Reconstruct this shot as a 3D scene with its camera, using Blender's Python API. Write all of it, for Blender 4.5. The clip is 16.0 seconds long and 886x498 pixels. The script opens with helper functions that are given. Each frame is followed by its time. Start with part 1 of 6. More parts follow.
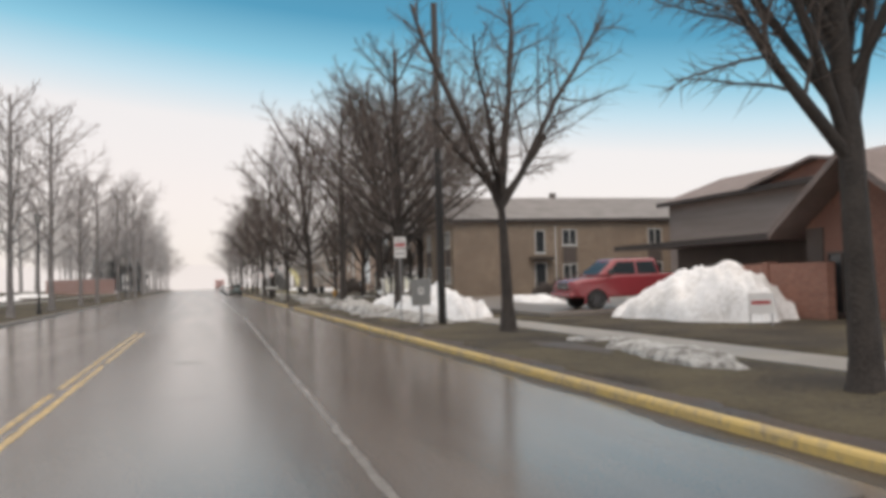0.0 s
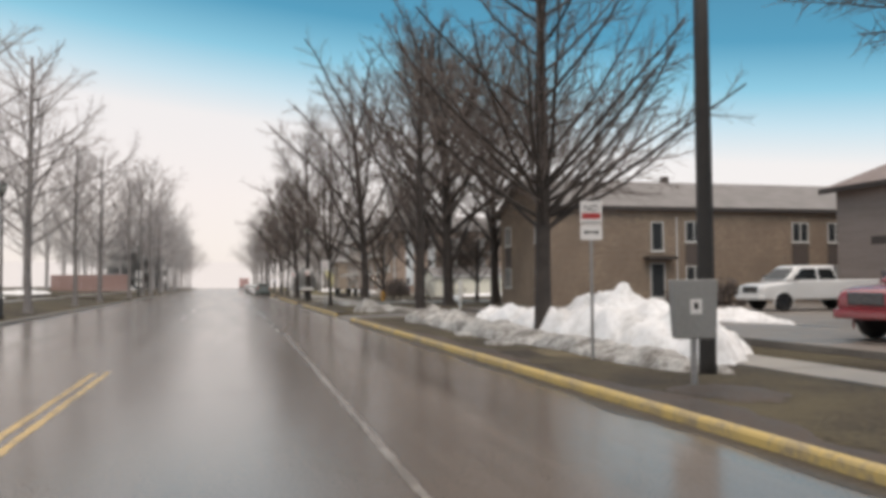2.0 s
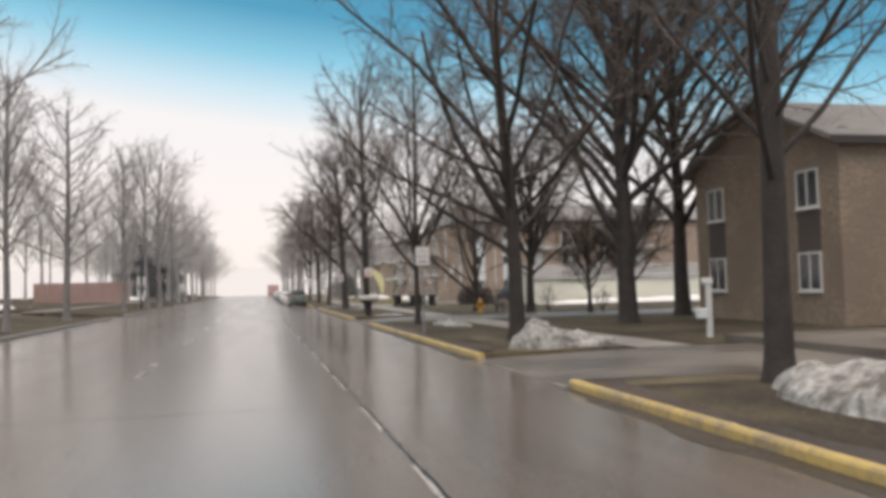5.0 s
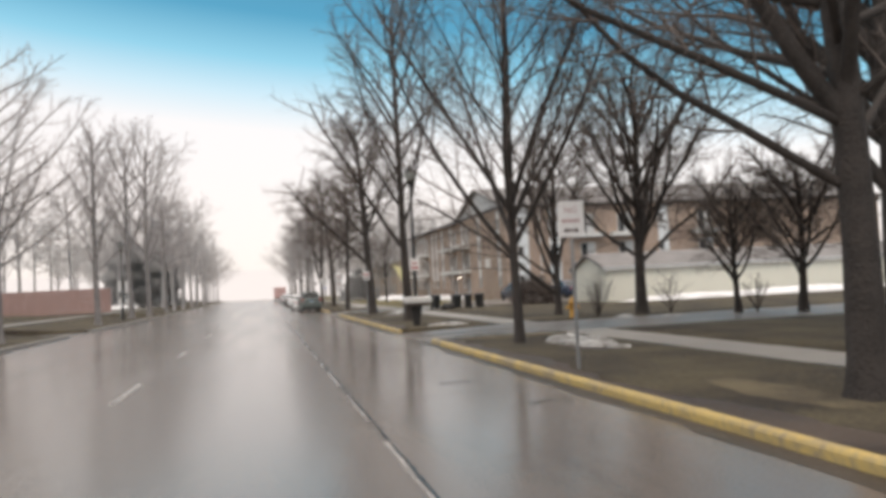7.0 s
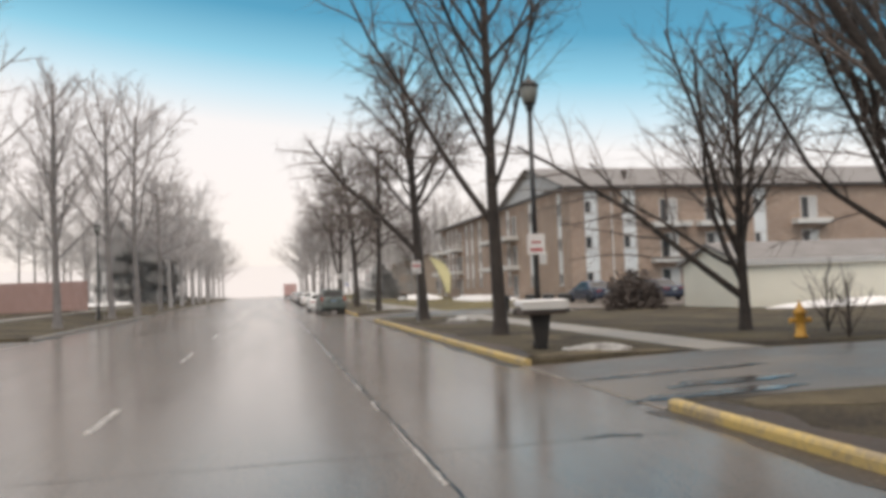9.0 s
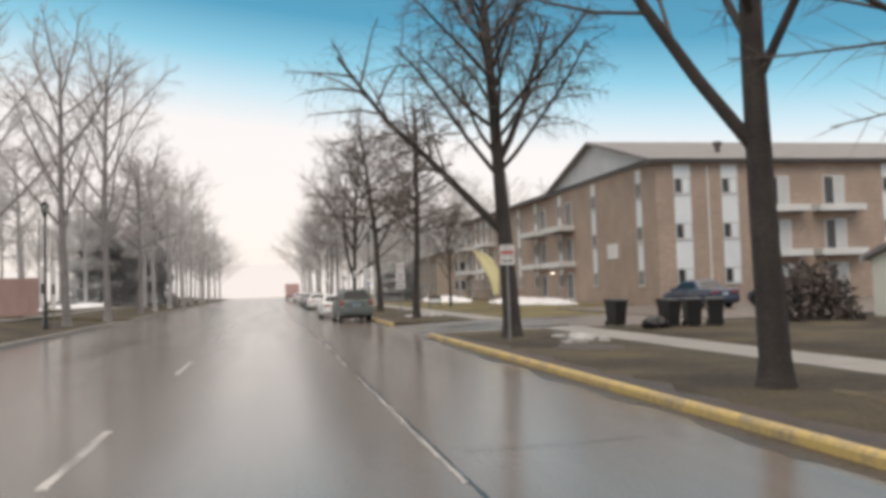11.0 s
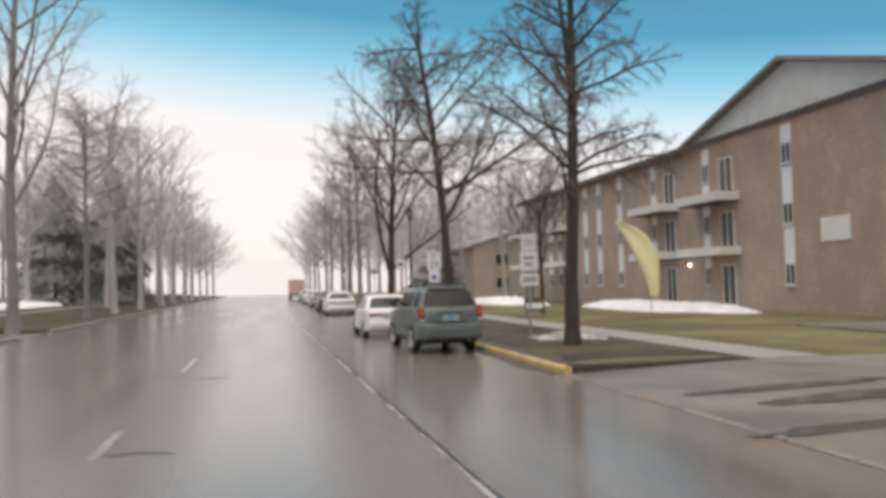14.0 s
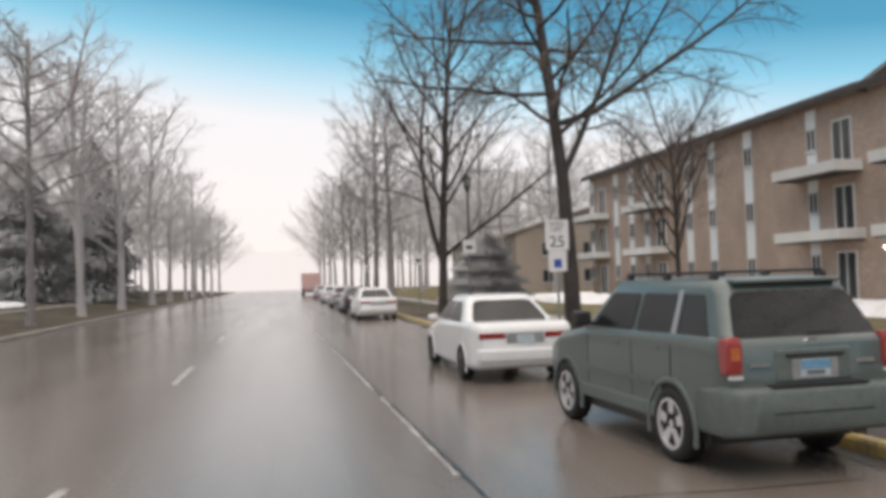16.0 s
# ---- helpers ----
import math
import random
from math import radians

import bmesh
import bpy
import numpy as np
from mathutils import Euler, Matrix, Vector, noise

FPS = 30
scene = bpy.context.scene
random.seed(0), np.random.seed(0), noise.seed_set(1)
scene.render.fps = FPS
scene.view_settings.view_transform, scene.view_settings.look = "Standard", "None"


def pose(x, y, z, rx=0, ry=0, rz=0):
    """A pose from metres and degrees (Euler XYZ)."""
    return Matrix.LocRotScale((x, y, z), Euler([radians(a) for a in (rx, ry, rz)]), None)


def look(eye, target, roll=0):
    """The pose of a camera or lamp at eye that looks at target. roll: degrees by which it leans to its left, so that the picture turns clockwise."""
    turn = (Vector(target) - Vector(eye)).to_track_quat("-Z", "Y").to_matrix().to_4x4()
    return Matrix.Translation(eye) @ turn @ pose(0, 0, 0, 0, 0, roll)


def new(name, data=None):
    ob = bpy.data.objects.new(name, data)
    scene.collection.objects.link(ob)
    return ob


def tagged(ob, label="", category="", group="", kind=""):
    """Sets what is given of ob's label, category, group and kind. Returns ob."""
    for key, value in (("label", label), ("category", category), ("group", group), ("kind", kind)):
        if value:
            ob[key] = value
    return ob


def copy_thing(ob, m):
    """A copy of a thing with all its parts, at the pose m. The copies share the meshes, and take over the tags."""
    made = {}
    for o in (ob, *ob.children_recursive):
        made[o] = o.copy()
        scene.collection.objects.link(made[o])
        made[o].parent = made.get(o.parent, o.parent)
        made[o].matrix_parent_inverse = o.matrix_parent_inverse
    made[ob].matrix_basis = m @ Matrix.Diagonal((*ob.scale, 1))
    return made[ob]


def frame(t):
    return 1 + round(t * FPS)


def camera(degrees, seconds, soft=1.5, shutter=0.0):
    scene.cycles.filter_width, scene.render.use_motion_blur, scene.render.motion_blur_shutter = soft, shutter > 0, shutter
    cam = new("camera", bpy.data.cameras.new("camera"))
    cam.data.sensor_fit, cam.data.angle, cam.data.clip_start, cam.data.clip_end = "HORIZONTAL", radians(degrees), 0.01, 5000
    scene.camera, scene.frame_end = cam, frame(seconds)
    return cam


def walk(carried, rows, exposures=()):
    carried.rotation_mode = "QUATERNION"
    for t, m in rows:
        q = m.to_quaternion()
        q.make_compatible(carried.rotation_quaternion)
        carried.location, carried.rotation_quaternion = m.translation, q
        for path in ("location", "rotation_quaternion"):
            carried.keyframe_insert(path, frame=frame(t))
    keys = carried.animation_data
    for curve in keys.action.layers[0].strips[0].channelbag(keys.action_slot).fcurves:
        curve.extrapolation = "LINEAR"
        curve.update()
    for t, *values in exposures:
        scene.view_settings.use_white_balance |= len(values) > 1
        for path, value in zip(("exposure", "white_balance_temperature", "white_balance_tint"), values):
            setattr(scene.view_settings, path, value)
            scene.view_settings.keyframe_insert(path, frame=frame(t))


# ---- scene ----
cam = camera(56.05, 16.0, soft=4.2)
PATH = [
    (0.0, pose(0.042, -0.456, 1.750, 91.99, 1.61, -15.98)),
    (0.5, pose(0.060, 3.431, 1.750, 92.78, 1.85, -16.47)),
    (1.0, pose(0.092, 7.301, 1.750, 93.12, 1.78, -16.57)),
    (1.5, pose(0.116, 11.243, 1.750, 93.23, 1.05, -16.18)),
    (2.0, pose(0.126, 15.215, 1.750, 92.23, 0.45, -14.45)),
    (2.5, pose(0.115, 19.362, 1.750, 91.96, -0.25, -11.44)),
    (3.0, pose(0.102, 23.826, 1.750, 92.54, -0.51, -11.45)),
    (3.2, pose(0.098, 25.629, 1.750, 92.68, -0.57, -11.26)),
    (5.3, pose(0.457, 41.621, 1.750, 92.53, 1.44, -12.68)),
    (5.5, pose(0.476, 43.064, 1.750, 92.54, 1.36, -12.62)),
    (6.0, pose(0.528, 46.694, 1.750, 92.40, 1.64, -12.51)),
    (6.5, pose(0.582, 50.295, 1.750, 92.29, 2.22, -12.32)),
    (7.0, pose(0.592, 53.713, 1.750, 92.46, 2.90, -12.18)),
    (7.5, pose(0.561, 57.361, 1.750, 92.46, 2.65, -11.99)),
    (8.0, pose(0.519, 60.971, 1.750, 92.49, 2.28, -11.89)),
    (8.5, pose(0.479, 64.580, 1.750, 92.40, 2.04, -11.71)),
    (9.0, pose(0.433, 68.161, 1.750, 92.43, 2.13, -11.65)),
    (9.5, pose(0.373, 71.706, 1.750, 92.38, 2.02, -11.60)),
    (9.7, pose(0.347, 73.127, 1.750, 92.37, 2.28, -11.53)),
    (11.8, pose(0.182, 88.009, 1.750, 92.57, 1.47, -11.89)),
    (12.0, pose(0.169, 89.511, 1.750, 92.42, 1.38, -11.92)),
    (12.5, pose(0.136, 93.301, 1.750, 92.41, 1.43, -11.96)),
    (13.0, pose(0.120, 97.070, 1.750, 92.42, 1.41, -11.91)),
    (13.5, pose(0.114, 100.810, 1.750, 92.46, 1.49, -11.82)),
    (14.0, pose(0.113, 104.460, 1.750, 92.40, 1.39, -11.73)),
    (14.5, pose(0.112, 108.076, 1.750, 92.31, 1.50, -11.67)),
    (15.0, pose(0.116, 111.593, 1.750, 92.33, 1.55, -11.55)),
    (15.5, pose(0.134, 115.101, 1.750, 92.09, 1.74, -11.38)),
    (16.0, pose(0.154, 118.566, 1.750, 92.01, 1.69, -11.01)),
]
walk(cam, PATH, exposures=((0.0, 0.08, 7250, 16), (3.0, 0.08, 7250, 16), (5.5, 0.2, 7250, 16), (7.0, 0.26, 7250, 16), (9.5, 0.2, 7350, 16), (12.0, 0.21, 7350, 16), (14.0, 0.21, 7250, 16), (16.0, 0.2, 7100, 16)))

# ---- light ----
world = bpy.data.worlds.new("overcast_sky")
scene.world = world
world.use_nodes = True
wn, wl = world.node_tree.nodes, world.node_tree.links
wn.clear()
w_out = wn.new("ShaderNodeOutputWorld")
w_add = wn.new("ShaderNodeAddShader")
w_cloud = wn.new("ShaderNodeBackground")
w_clear = wn.new("ShaderNodeBackground")
w_sky = wn.new("ShaderNodeTexSky")
w_sky.sky_type, w_sky.sun_disc = "NISHITA", False
w_sky.sun_elevation, w_sky.sun_rotation = radians(50), radians(200)
w_clear.inputs[1].default_value = 0.012
w_co = wn.new("ShaderNodeTexCoord")
w_sep = wn.new("ShaderNodeSeparateXYZ")
w_ramp = wn.new("ShaderNodeValToRGB")
ramp = w_ramp.color_ramp
# blue band from 0.23 to 0.43 stands in for a windscreen's tint
SKY = [(0.0, (0.75, 0.75, 0.76)), (0.10, (0.77, 0.77, 0.79)), (0.19, (0.74, 0.78, 0.82)), (0.23, (0.47, 0.69, 0.82)),
       (0.27, (0.20, 0.53, 0.72)), (0.32, (0.05, 0.30, 0.49)), (0.43, (0.04, 0.20, 0.34)), (0.53, (0.45, 0.58, 0.66)),
       (0.64, (1.05, 1.05, 1.05)), (1.0, (1.80, 1.77, 1.72))]
for k, (p, c) in enumerate(SKY):
    e = ramp.elements[k] if k < 2 else ramp.elements.new(p)
    e.position, e.color = p, (*c, 1)
wl.new(w_co.outputs["Generated"], w_sep.inputs[0])
w_lift = wn.new("ShaderNodeMath")
w_lift.operation, w_lift.inputs[1].default_value = "MULTIPLY_ADD", 0.107
wl.new(w_sep.outputs["X"], w_lift.inputs[0])
wl.new(w_sep.outputs["Z"], w_lift.inputs[2])
wl.new(w_lift.outputs[0], w_ramp.inputs[0])     # the stand-in tint band reaches lower towards the east
wl.new(w_ramp.outputs[0], w_cloud.inputs[0])
wl.new(w_sky.outputs[0], w_clear.inputs[0])
wl.new(w_cloud.outputs[0], w_add.inputs[0])
wl.new(w_clear.outputs[0], w_add.inputs[1])
wl.new(w_add.outputs[0], w_out.inputs[0])
sun = new("sun", bpy.data.lights.new("sun", "SUN"))
sun.data.energy, sun.data.angle, sun.data.color = 0.6, radians(30), (1.0, 0.95, 0.88)
sun.matrix_world = look((0, 0, 60), (18, 50, 0))


# ---- materials ----
def mat(name, col, col2=None, rough=0.8, scale=0.6, fine=14.0, bump=0.25, metal=0.0, coat=0.0, spec=0.5, rough2=None, dist=0.01, span=(0.36, 0.62), stretch=None):
    m = bpy.data.materials.new(name)
    m.use_nodes = True
    nt = m.node_tree
    n, l = nt.nodes, nt.links
    b = n["Principled BSDF"]
    col2 = col2 or tuple(c * 0.72 for c in col)
    co = n.new("ShaderNodeTexCoord")
    big, small, mix, cr = n.new("ShaderNodeTexNoise"), n.new("ShaderNodeTexNoise"), n.new("ShaderNodeMath"), n.new("ShaderNodeValToRGB")
    oi, vadd = n.new("ShaderNodeObjectInfo"), n.new("ShaderNodeVectorMath")
    vm = n.new("ShaderNodeMath")
    vm.operation, vm.inputs[1].default_value = "MULTIPLY", 37.0
    l.new(oi.outputs["Random"], vm.inputs[0])
    l.new(co.outputs["Object"], vadd.inputs[0])
    l.new(vm.outputs[0], vadd.inputs[1])
    big.inputs["Scale"].default_value, big.inputs["Detail"].default_value = scale, 5
    small.inputs["Scale"].default_value, small.inputs["Detail"].default_value = fine, 6
    for t in (big, small):
        l.new(vadd.outputs[0], t.inputs["Vector"])
    if stretch:
        vs = n.new("ShaderNodeVectorMath")
        vs.operation, vs.inputs[1].default_value = "MULTIPLY", stretch
        l.new(vadd.outputs[0], vs.inputs[0])
        l.new(vs.outputs[0], big.inputs["Vector"])
    mix.operation = "MULTIPLY_ADD"
    mix.inputs[1].default_value = 0.45
    l.new(small.outputs["Fac"], mix.inputs[0])
    mul = n.new("ShaderNodeMath")
    mul.operation, mul.inputs[1].default_value = "MULTIPLY", 0.55
    l.new(big.outputs["Fac"], mul.inputs[0])
    l.new(mul.outputs[0], mix.inputs[2])
    cr.color_ramp.elements[0].position, cr.color_ramp.elements[1].position = span
    cr.color_ramp.elements[0].color, cr.color_ramp.elements[1].color = (*col2, 1), (*col, 1)
    l.new(mix.outputs[0], cr.inputs[0])
    l.new(cr.outputs[0], b.inputs["Base Color"])
    b.inputs["Roughness"].default_value, b.inputs["Metallic"].default_value = rough, metal
    b.inputs["Coat Weight"].default_value, b.inputs["Specular IOR Level"].default_value = coat, spec
    if rough2 is not None:
        mr = n.new("ShaderNodeMapRange")
        mr.inputs[1].default_value, mr.inputs[2].default_value = 0.35, 0.62
        mr.inputs[3].default_value, mr.inputs[4].default_value = rough, rough2
        l.new(mix.outputs[0], mr.inputs[0])
        l.new(mr.outputs[0], b.inputs["Roughness"])
    if bump:
        bp = n.new("ShaderNodeBump")
        bp.inputs["Strength"].default_value, bp.inputs["Distance"].default_value = bump, dist
        l.new(small.outputs["Fac"], bp.inputs["Height"])
        l.new(bp.outputs[0], b.inputs["Normal"])
    return m


def brick_mat(name, c1, c2, mortar):
    m = mat(name, c1, c2, rough=0.85, scale=0.5, fine=9, bump=0.2, span=(0.42, 0.58))
    n, l = m.node_tree.nodes, m.node_tree.links
    b = n["Principled BSDF"]
    old = b.inputs["Base Color"].links[0].from_socket
    co, sep, add, comb, br = n.new("ShaderNodeTexCoord"), n.new("ShaderNodeSeparateXYZ"), n.new("ShaderNodeMath"), n.new("ShaderNodeCombineXYZ"), n.new("ShaderNodeTexBrick")
    l.new(co.outputs["Object"], sep.inputs[0])
    l.new(sep.outputs["X"], add.inputs[0])
    l.new(sep.outputs["Y"], add.inputs[1])
    l.new(add.outputs[0], comb.inputs[0])
    l.new(sep.outputs["Z"], comb.inputs[1])
    l.new(comb.outputs[0], br.inputs["Vector"])
    br.inputs["Scale"].default_value = 1.0
    br.inputs["Brick Width"].default_value, br.inputs["Row Height"].default_value, br.inputs["Mortar Size"].default_value = 0.21, 0.075, 0.008
    br.inputs["Mortar"].default_value = (*mortar, 1)
    l.new(old, br.inputs["Color1"])
    br.inputs["Color2"].default_value = (*c2, 1)
    l.new(br.outputs["Color"], b.inputs["Base Color"])
    return m


M = {}
M["asphalt"] = mat("wet_asphalt", (0.205, 0.172, 0.150), (0.135, 0.113, 0.098), rough=0.15, rough2=0.24, scale=0.5, fine=34, bump=0.05, dist=0.003, spec=0.55, span=(0.38, 0.6), stretch=(1.5, 0.10, 1.0))
M["drive"] = mat("wet_driveway", (0.20, 0.175, 0.152), (0.115, 0.098, 0.086), rough=0.28, rough2=0.55, scale=0.5, fine=24, bump=0.15, dist=0.006, span=(0.42, 0.58))
M["lip"] = mat("worn_concrete_edge", (0.24, 0.215, 0.19), (0.13, 0.115, 0.10), rough=0.4, rough2=0.7, scale=1.5, fine=14, bump=0.4, span=(0.42, 0.58))
M["puddle"] = mat("standing_water", (0.085, 0.072, 0.062), (0.06, 0.05, 0.043), rough=0.13, bump=0)
M["mud"] = mat("wet_mud", (0.085, 0.062, 0.048), (0.038, 0.027, 0.021), rough=0.45, rough2=0.8, scale=0.8, fine=14, bump=0.8, dist=0.03, span=(0.42, 0.58))
M["straw"] = mat("pale_dead_grass", (0.155, 0.125, 0.075), (0.075, 0.058, 0.038), rough=0.95, scale=1.2, fine=26, bump=1.0, dist=0.03, span=(0.42, 0.58))
M["grass"] = mat("winter_grass", (0.102, 0.082, 0.046), (0.027, 0.020, 0.015), rough=0.95, scale=0.45, fine=16, bump=1.0, dist=0.04, span=(0.41, 0.60))
M["lawn"] = mat("faded_lawn", (0.21, 0.18, 0.08), (0.10, 0.082, 0.042), rough=0.95, scale=0.25, fine=16, bump=1.0, dist=0.04, span=(0.42, 0.6))
M["concrete"] = mat("damp_concrete", (0.32, 0.30, 0.27), (0.20, 0.185, 0.17), rough=0.45, rough2=0.75, scale=0.8, fine=20, bump=0.2)
M["yellow"] = mat("worn_yellow_paint", (0.60, 0.43, 0.155), (0.34, 0.265, 0.165), rough=0.5, scale=1.6, fine=11, bump=0.4, span=(0.38, 0.56))
M["line_yellow"] = mat("road_yellow", (0.62, 0.42, 0.16), (0.30, 0.22, 0.12), rough=0.35, scale=3, fine=25, bump=0.1)
M["line_white"] = mat("road_white", (0.56, 0.53, 0.50), (0.24, 0.215, 0.195), rough=0.3, scale=1.5, fine=9, bump=0.1, span=(0.42, 0.6))
M["line_faint"] = mat("worn_road_white", (0.40, 0.37, 0.345), (0.19, 0.168, 0.15), rough=0.28, scale=1.5, fine=9, bump=0.1, span=(0.46, 0.62))
M["seam"] = mat("tar_seam", (0.02, 0.02, 0.02), rough=0.25)
M["snow"] = mat("old_snow", (0.84, 0.84, 0.85), (0.62, 0.61, 0.60), rough=0.7, scale=1.1, fine=7, bump=0.6, dist=0.06, span=(0.36, 0.56))
M["slush"] = mat("dirty_snow", (0.54, 0.53, 0.51), (0.15, 0.135, 0.12), rough=0.55, scale=1.3, fine=7, bump=1.0, dist=0.08, span=(0.40, 0.60))
M["bark"] = mat("wet_bark", (0.060, 0.048, 0.042), (0.028, 0.022, 0.019), rough=0.75, scale=2.5, fine=22, bump=1.0, dist=0.03)
M["twig"] = mat("twigs", (0.165, 0.132, 0.118), (0.10, 0.08, 0.07), rough=0.8, bump=0)
# bark and twigs of the far trees, lightened to paint in haze
M["bark_grey"] = mat("hazed_grey_bark", (0.26, 0.24, 0.235), (0.18, 0.165, 0.16), rough=0.8, scale=2.5, fine=22, bump=0.8, dist=0.03)
M["twig_grey"] = mat("hazed_grey_twigs", (0.40, 0.37, 0.365), (0.32, 0.295, 0.29), rough=0.8, bump=0)
M["bark_pale"] = mat("hazed_pale_bark", (0.42, 0.40, 0.395), (0.34, 0.32, 0.315), rough=0.8, bump=0)
M["twig_pale"] = mat("hazed_pale_twigs", (0.55, 0.53, 0.525), (0.47, 0.45, 0.445), rough=0.8, bump=0)
# needles paled to neutral grey, painting in the distance haze
M["needle"] = mat("hazed_spruce_needles", (0.41, 0.41, 0.408), (0.33, 0.33, 0.328), rough=0.9, bump=0)
M["brick_tan"] = brick_mat("tan_brick", (0.39, 0.285, 0.205), (0.21, 0.148, 0.108), (0.32, 0.27, 0.22))
M["brick_red"] = brick_mat("red_brown_brick", (0.51, 0.37, 0.285), (0.32, 0.225, 0.178), (0.45, 0.385, 0.33))
M["brick_house"] = brick_mat("dark_red_brick", (0.36, 0.165, 0.12), (0.23, 0.10, 0.075), (0.28, 0.19, 0.15))
# far brick and shingles carry painted haze in their colour
M["brick_far"] = brick_mat("hazed_tan_brick", (0.50, 0.40, 0.33), (0.42, 0.33, 0.27), (0.46, 0.40, 0.35))
M["shingle_far"] = mat("hazed_grey_shingles", (0.42, 0.41, 0.41), (0.36, 0.35, 0.35), rough=0.75, bump=0.2)
M["shingle"] = mat("grey_shingles", (0.24, 0.225, 0.22), (0.17, 0.16, 0.155), rough=0.75, scale=0.8, fine=10, bump=0.4)
M["shingle_brown"] = mat("brown_shingles", (0.235, 0.188, 0.175), (0.165, 0.13, 0.12), rough=0.75, scale=0.8, fine=10, bump=0.4)
M["fascia"] = mat("dark_fascia", (0.06, 0.048, 0.044), rough=0.6)
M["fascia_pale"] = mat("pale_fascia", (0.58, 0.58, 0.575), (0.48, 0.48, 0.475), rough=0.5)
M["panel"] = mat("pale_panel", (0.80, 0.83, 0.84), (0.68, 0.71, 0.73), rough=0.5, scale=0.5, bump=0.05)
M["cream"] = mat("cream_siding", (0.81, 0.79, 0.69), (0.73, 0.71, 0.62), rough=0.6, scale=0.4, bump=0.05)
M["trim"] = mat("white_trim", (0.72, 0.71, 0.69), (0.6, 0.59, 0.57), rough=0.5, bump=0.05)
M["siding_dark"] = mat("dark_siding", (0.12, 0.095, 0.085), rough=0.7)
# fence red, paled to paint in the mist before it
M["redwood_hazed"] = mat("hazed_red_boards", (0.42, 0.27, 0.24), (0.33, 0.21, 0.19), rough=0.7, scale=0.7)
M["pole"] = mat("tarred_pole", (0.03, 0.026, 0.024), (0.018, 0.016, 0.015), rough=0.6, scale=3, fine=20, bump=0.5)
M["black"] = mat("black_metal", (0.02, 0.02, 0.021), rough=0.4, bump=0.05)
M["plastic"] = mat("dark_plastic", (0.025, 0.024, 0.024), rough=0.45, bump=0.08)
M["rubber"] = mat("tyre_rubber", (0.018, 0.018, 0.018), rough=0.7, bump=0.2)
M["steel"] = mat("galvanised_steel", (0.36, 0.36, 0.36), (0.25, 0.25, 0.25), rough=0.45, metal=0.6, bump=0.05)
M["alloy"] = mat("alloy_wheel", (0.74, 0.74, 0.74), (0.62, 0.62, 0.62), rough=0.3, metal=0.45, bump=0.02)
M["sign"] = mat("sign_white", (0.78, 0.76, 0.75), (0.70, 0.68, 0.67), rough=0.45, bump=0.02)
M["cladding_brown"] = mat("brown_cladding", (0.30, 0.252, 0.235), (0.235, 0.197, 0.182), rough=0.7, scale=0.5, fine=9, bump=0.3, span=(0.4, 0.6), stretch=(0.4, 0.4, 6.0))
M["sign_faded"] = mat("faded_red_ink", (0.55, 0.36, 0.36), (0.45, 0.29, 0.29), rough=0.45, bump=0)
M["sign_dull"] = mat("dull_brown_ink", (0.16, 0.10, 0.09), (0.12, 0.08, 0.075), rough=0.45, bump=0)
M["sign_blue"] = mat("sign_blue", (0.03, 0.10, 0.42), rough=0.45, bump=0.02)
M["sign_red"] = mat("sign_red", (0.50, 0.05, 0.05), rough=0.45, bump=0.02)
M["sign_black"] = mat("sign_black", (0.02, 0.02, 0.02), rough=0.45, bump=0.02)
M["box_grey"] = mat("grey_box", (0.27, 0.27, 0.265), (0.21, 0.21, 0.205), rough=0.5, bump=0.05)
M["flag"] = mat("yellow_flag_cloth", (0.78, 0.72, 0.43), (0.68, 0.62, 0.34), rough=0.8, bump=0.2)
M["hydrant"] = mat("hydrant_paint", (0.62, 0.33, 0.05), (0.45, 0.22, 0.04), rough=0.5, bump=0.1)
M["carp_green"] = mat("green_grey_paint", (0.125, 0.152, 0.143), (0.11, 0.135, 0.127), rough=0.38, metal=0.3, coat=0.4, bump=0)
M["clad"] = mat("grey_cladding", (0.13, 0.155, 0.145), rough=0.5, bump=0.03)
M["carp_white"] = mat("white_paint", (0.74, 0.74, 0.74), (0.66, 0.66, 0.65), rough=0.25, coat=0.6, bump=0)
M["carp_silver"] = mat("silver_paint", (0.42, 0.43, 0.44), rough=0.3, metal=0.4, coat=0.6, bump=0)
M["carp_dark"] = mat("dark_paint", (0.035, 0.037, 0.042), rough=0.25, coat=0.6, bump=0)
M["carp_blue"] = mat("navy_paint", (0.03, 0.045, 0.085), rough=0.25, coat=0.6, bump=0)
M["carp_red"] = mat("red_paint", (0.30, 0.045, 0.055), (0.25, 0.038, 0.046), rough=0.25, coat=0.6, bump=0)
# far truck's red, turned pale pink by painted haze
M["carp_hazed"] = mat("hazed_red_paint", (0.70, 0.46, 0.44), (0.62, 0.40, 0.38), rough=0.4, bump=0)
M["gutter"] = mat("gutter_dirt", (0.075, 0.06, 0.047), (0.04, 0.031, 0.025), rough=0.3, rough2=0.6, scale=1.2, fine=16, bump=0.3)
M["glass_dark"] = mat("tinted_glass", (0.016, 0.018, 0.019), (0.012, 0.013, 0.014), rough=0.14, bump=0, spec=0.4)
M["pane"] = mat("window_pane", (0.05, 0.055, 0.06), (0.03, 0.034, 0.037), rough=0.08, scale=0.4, bump=0)
M["lamp_red"] = mat("red_lens", (0.33, 0.035, 0.03), (0.25, 0.022, 0.018), rough=0.15, coat=0.5, bump=0)
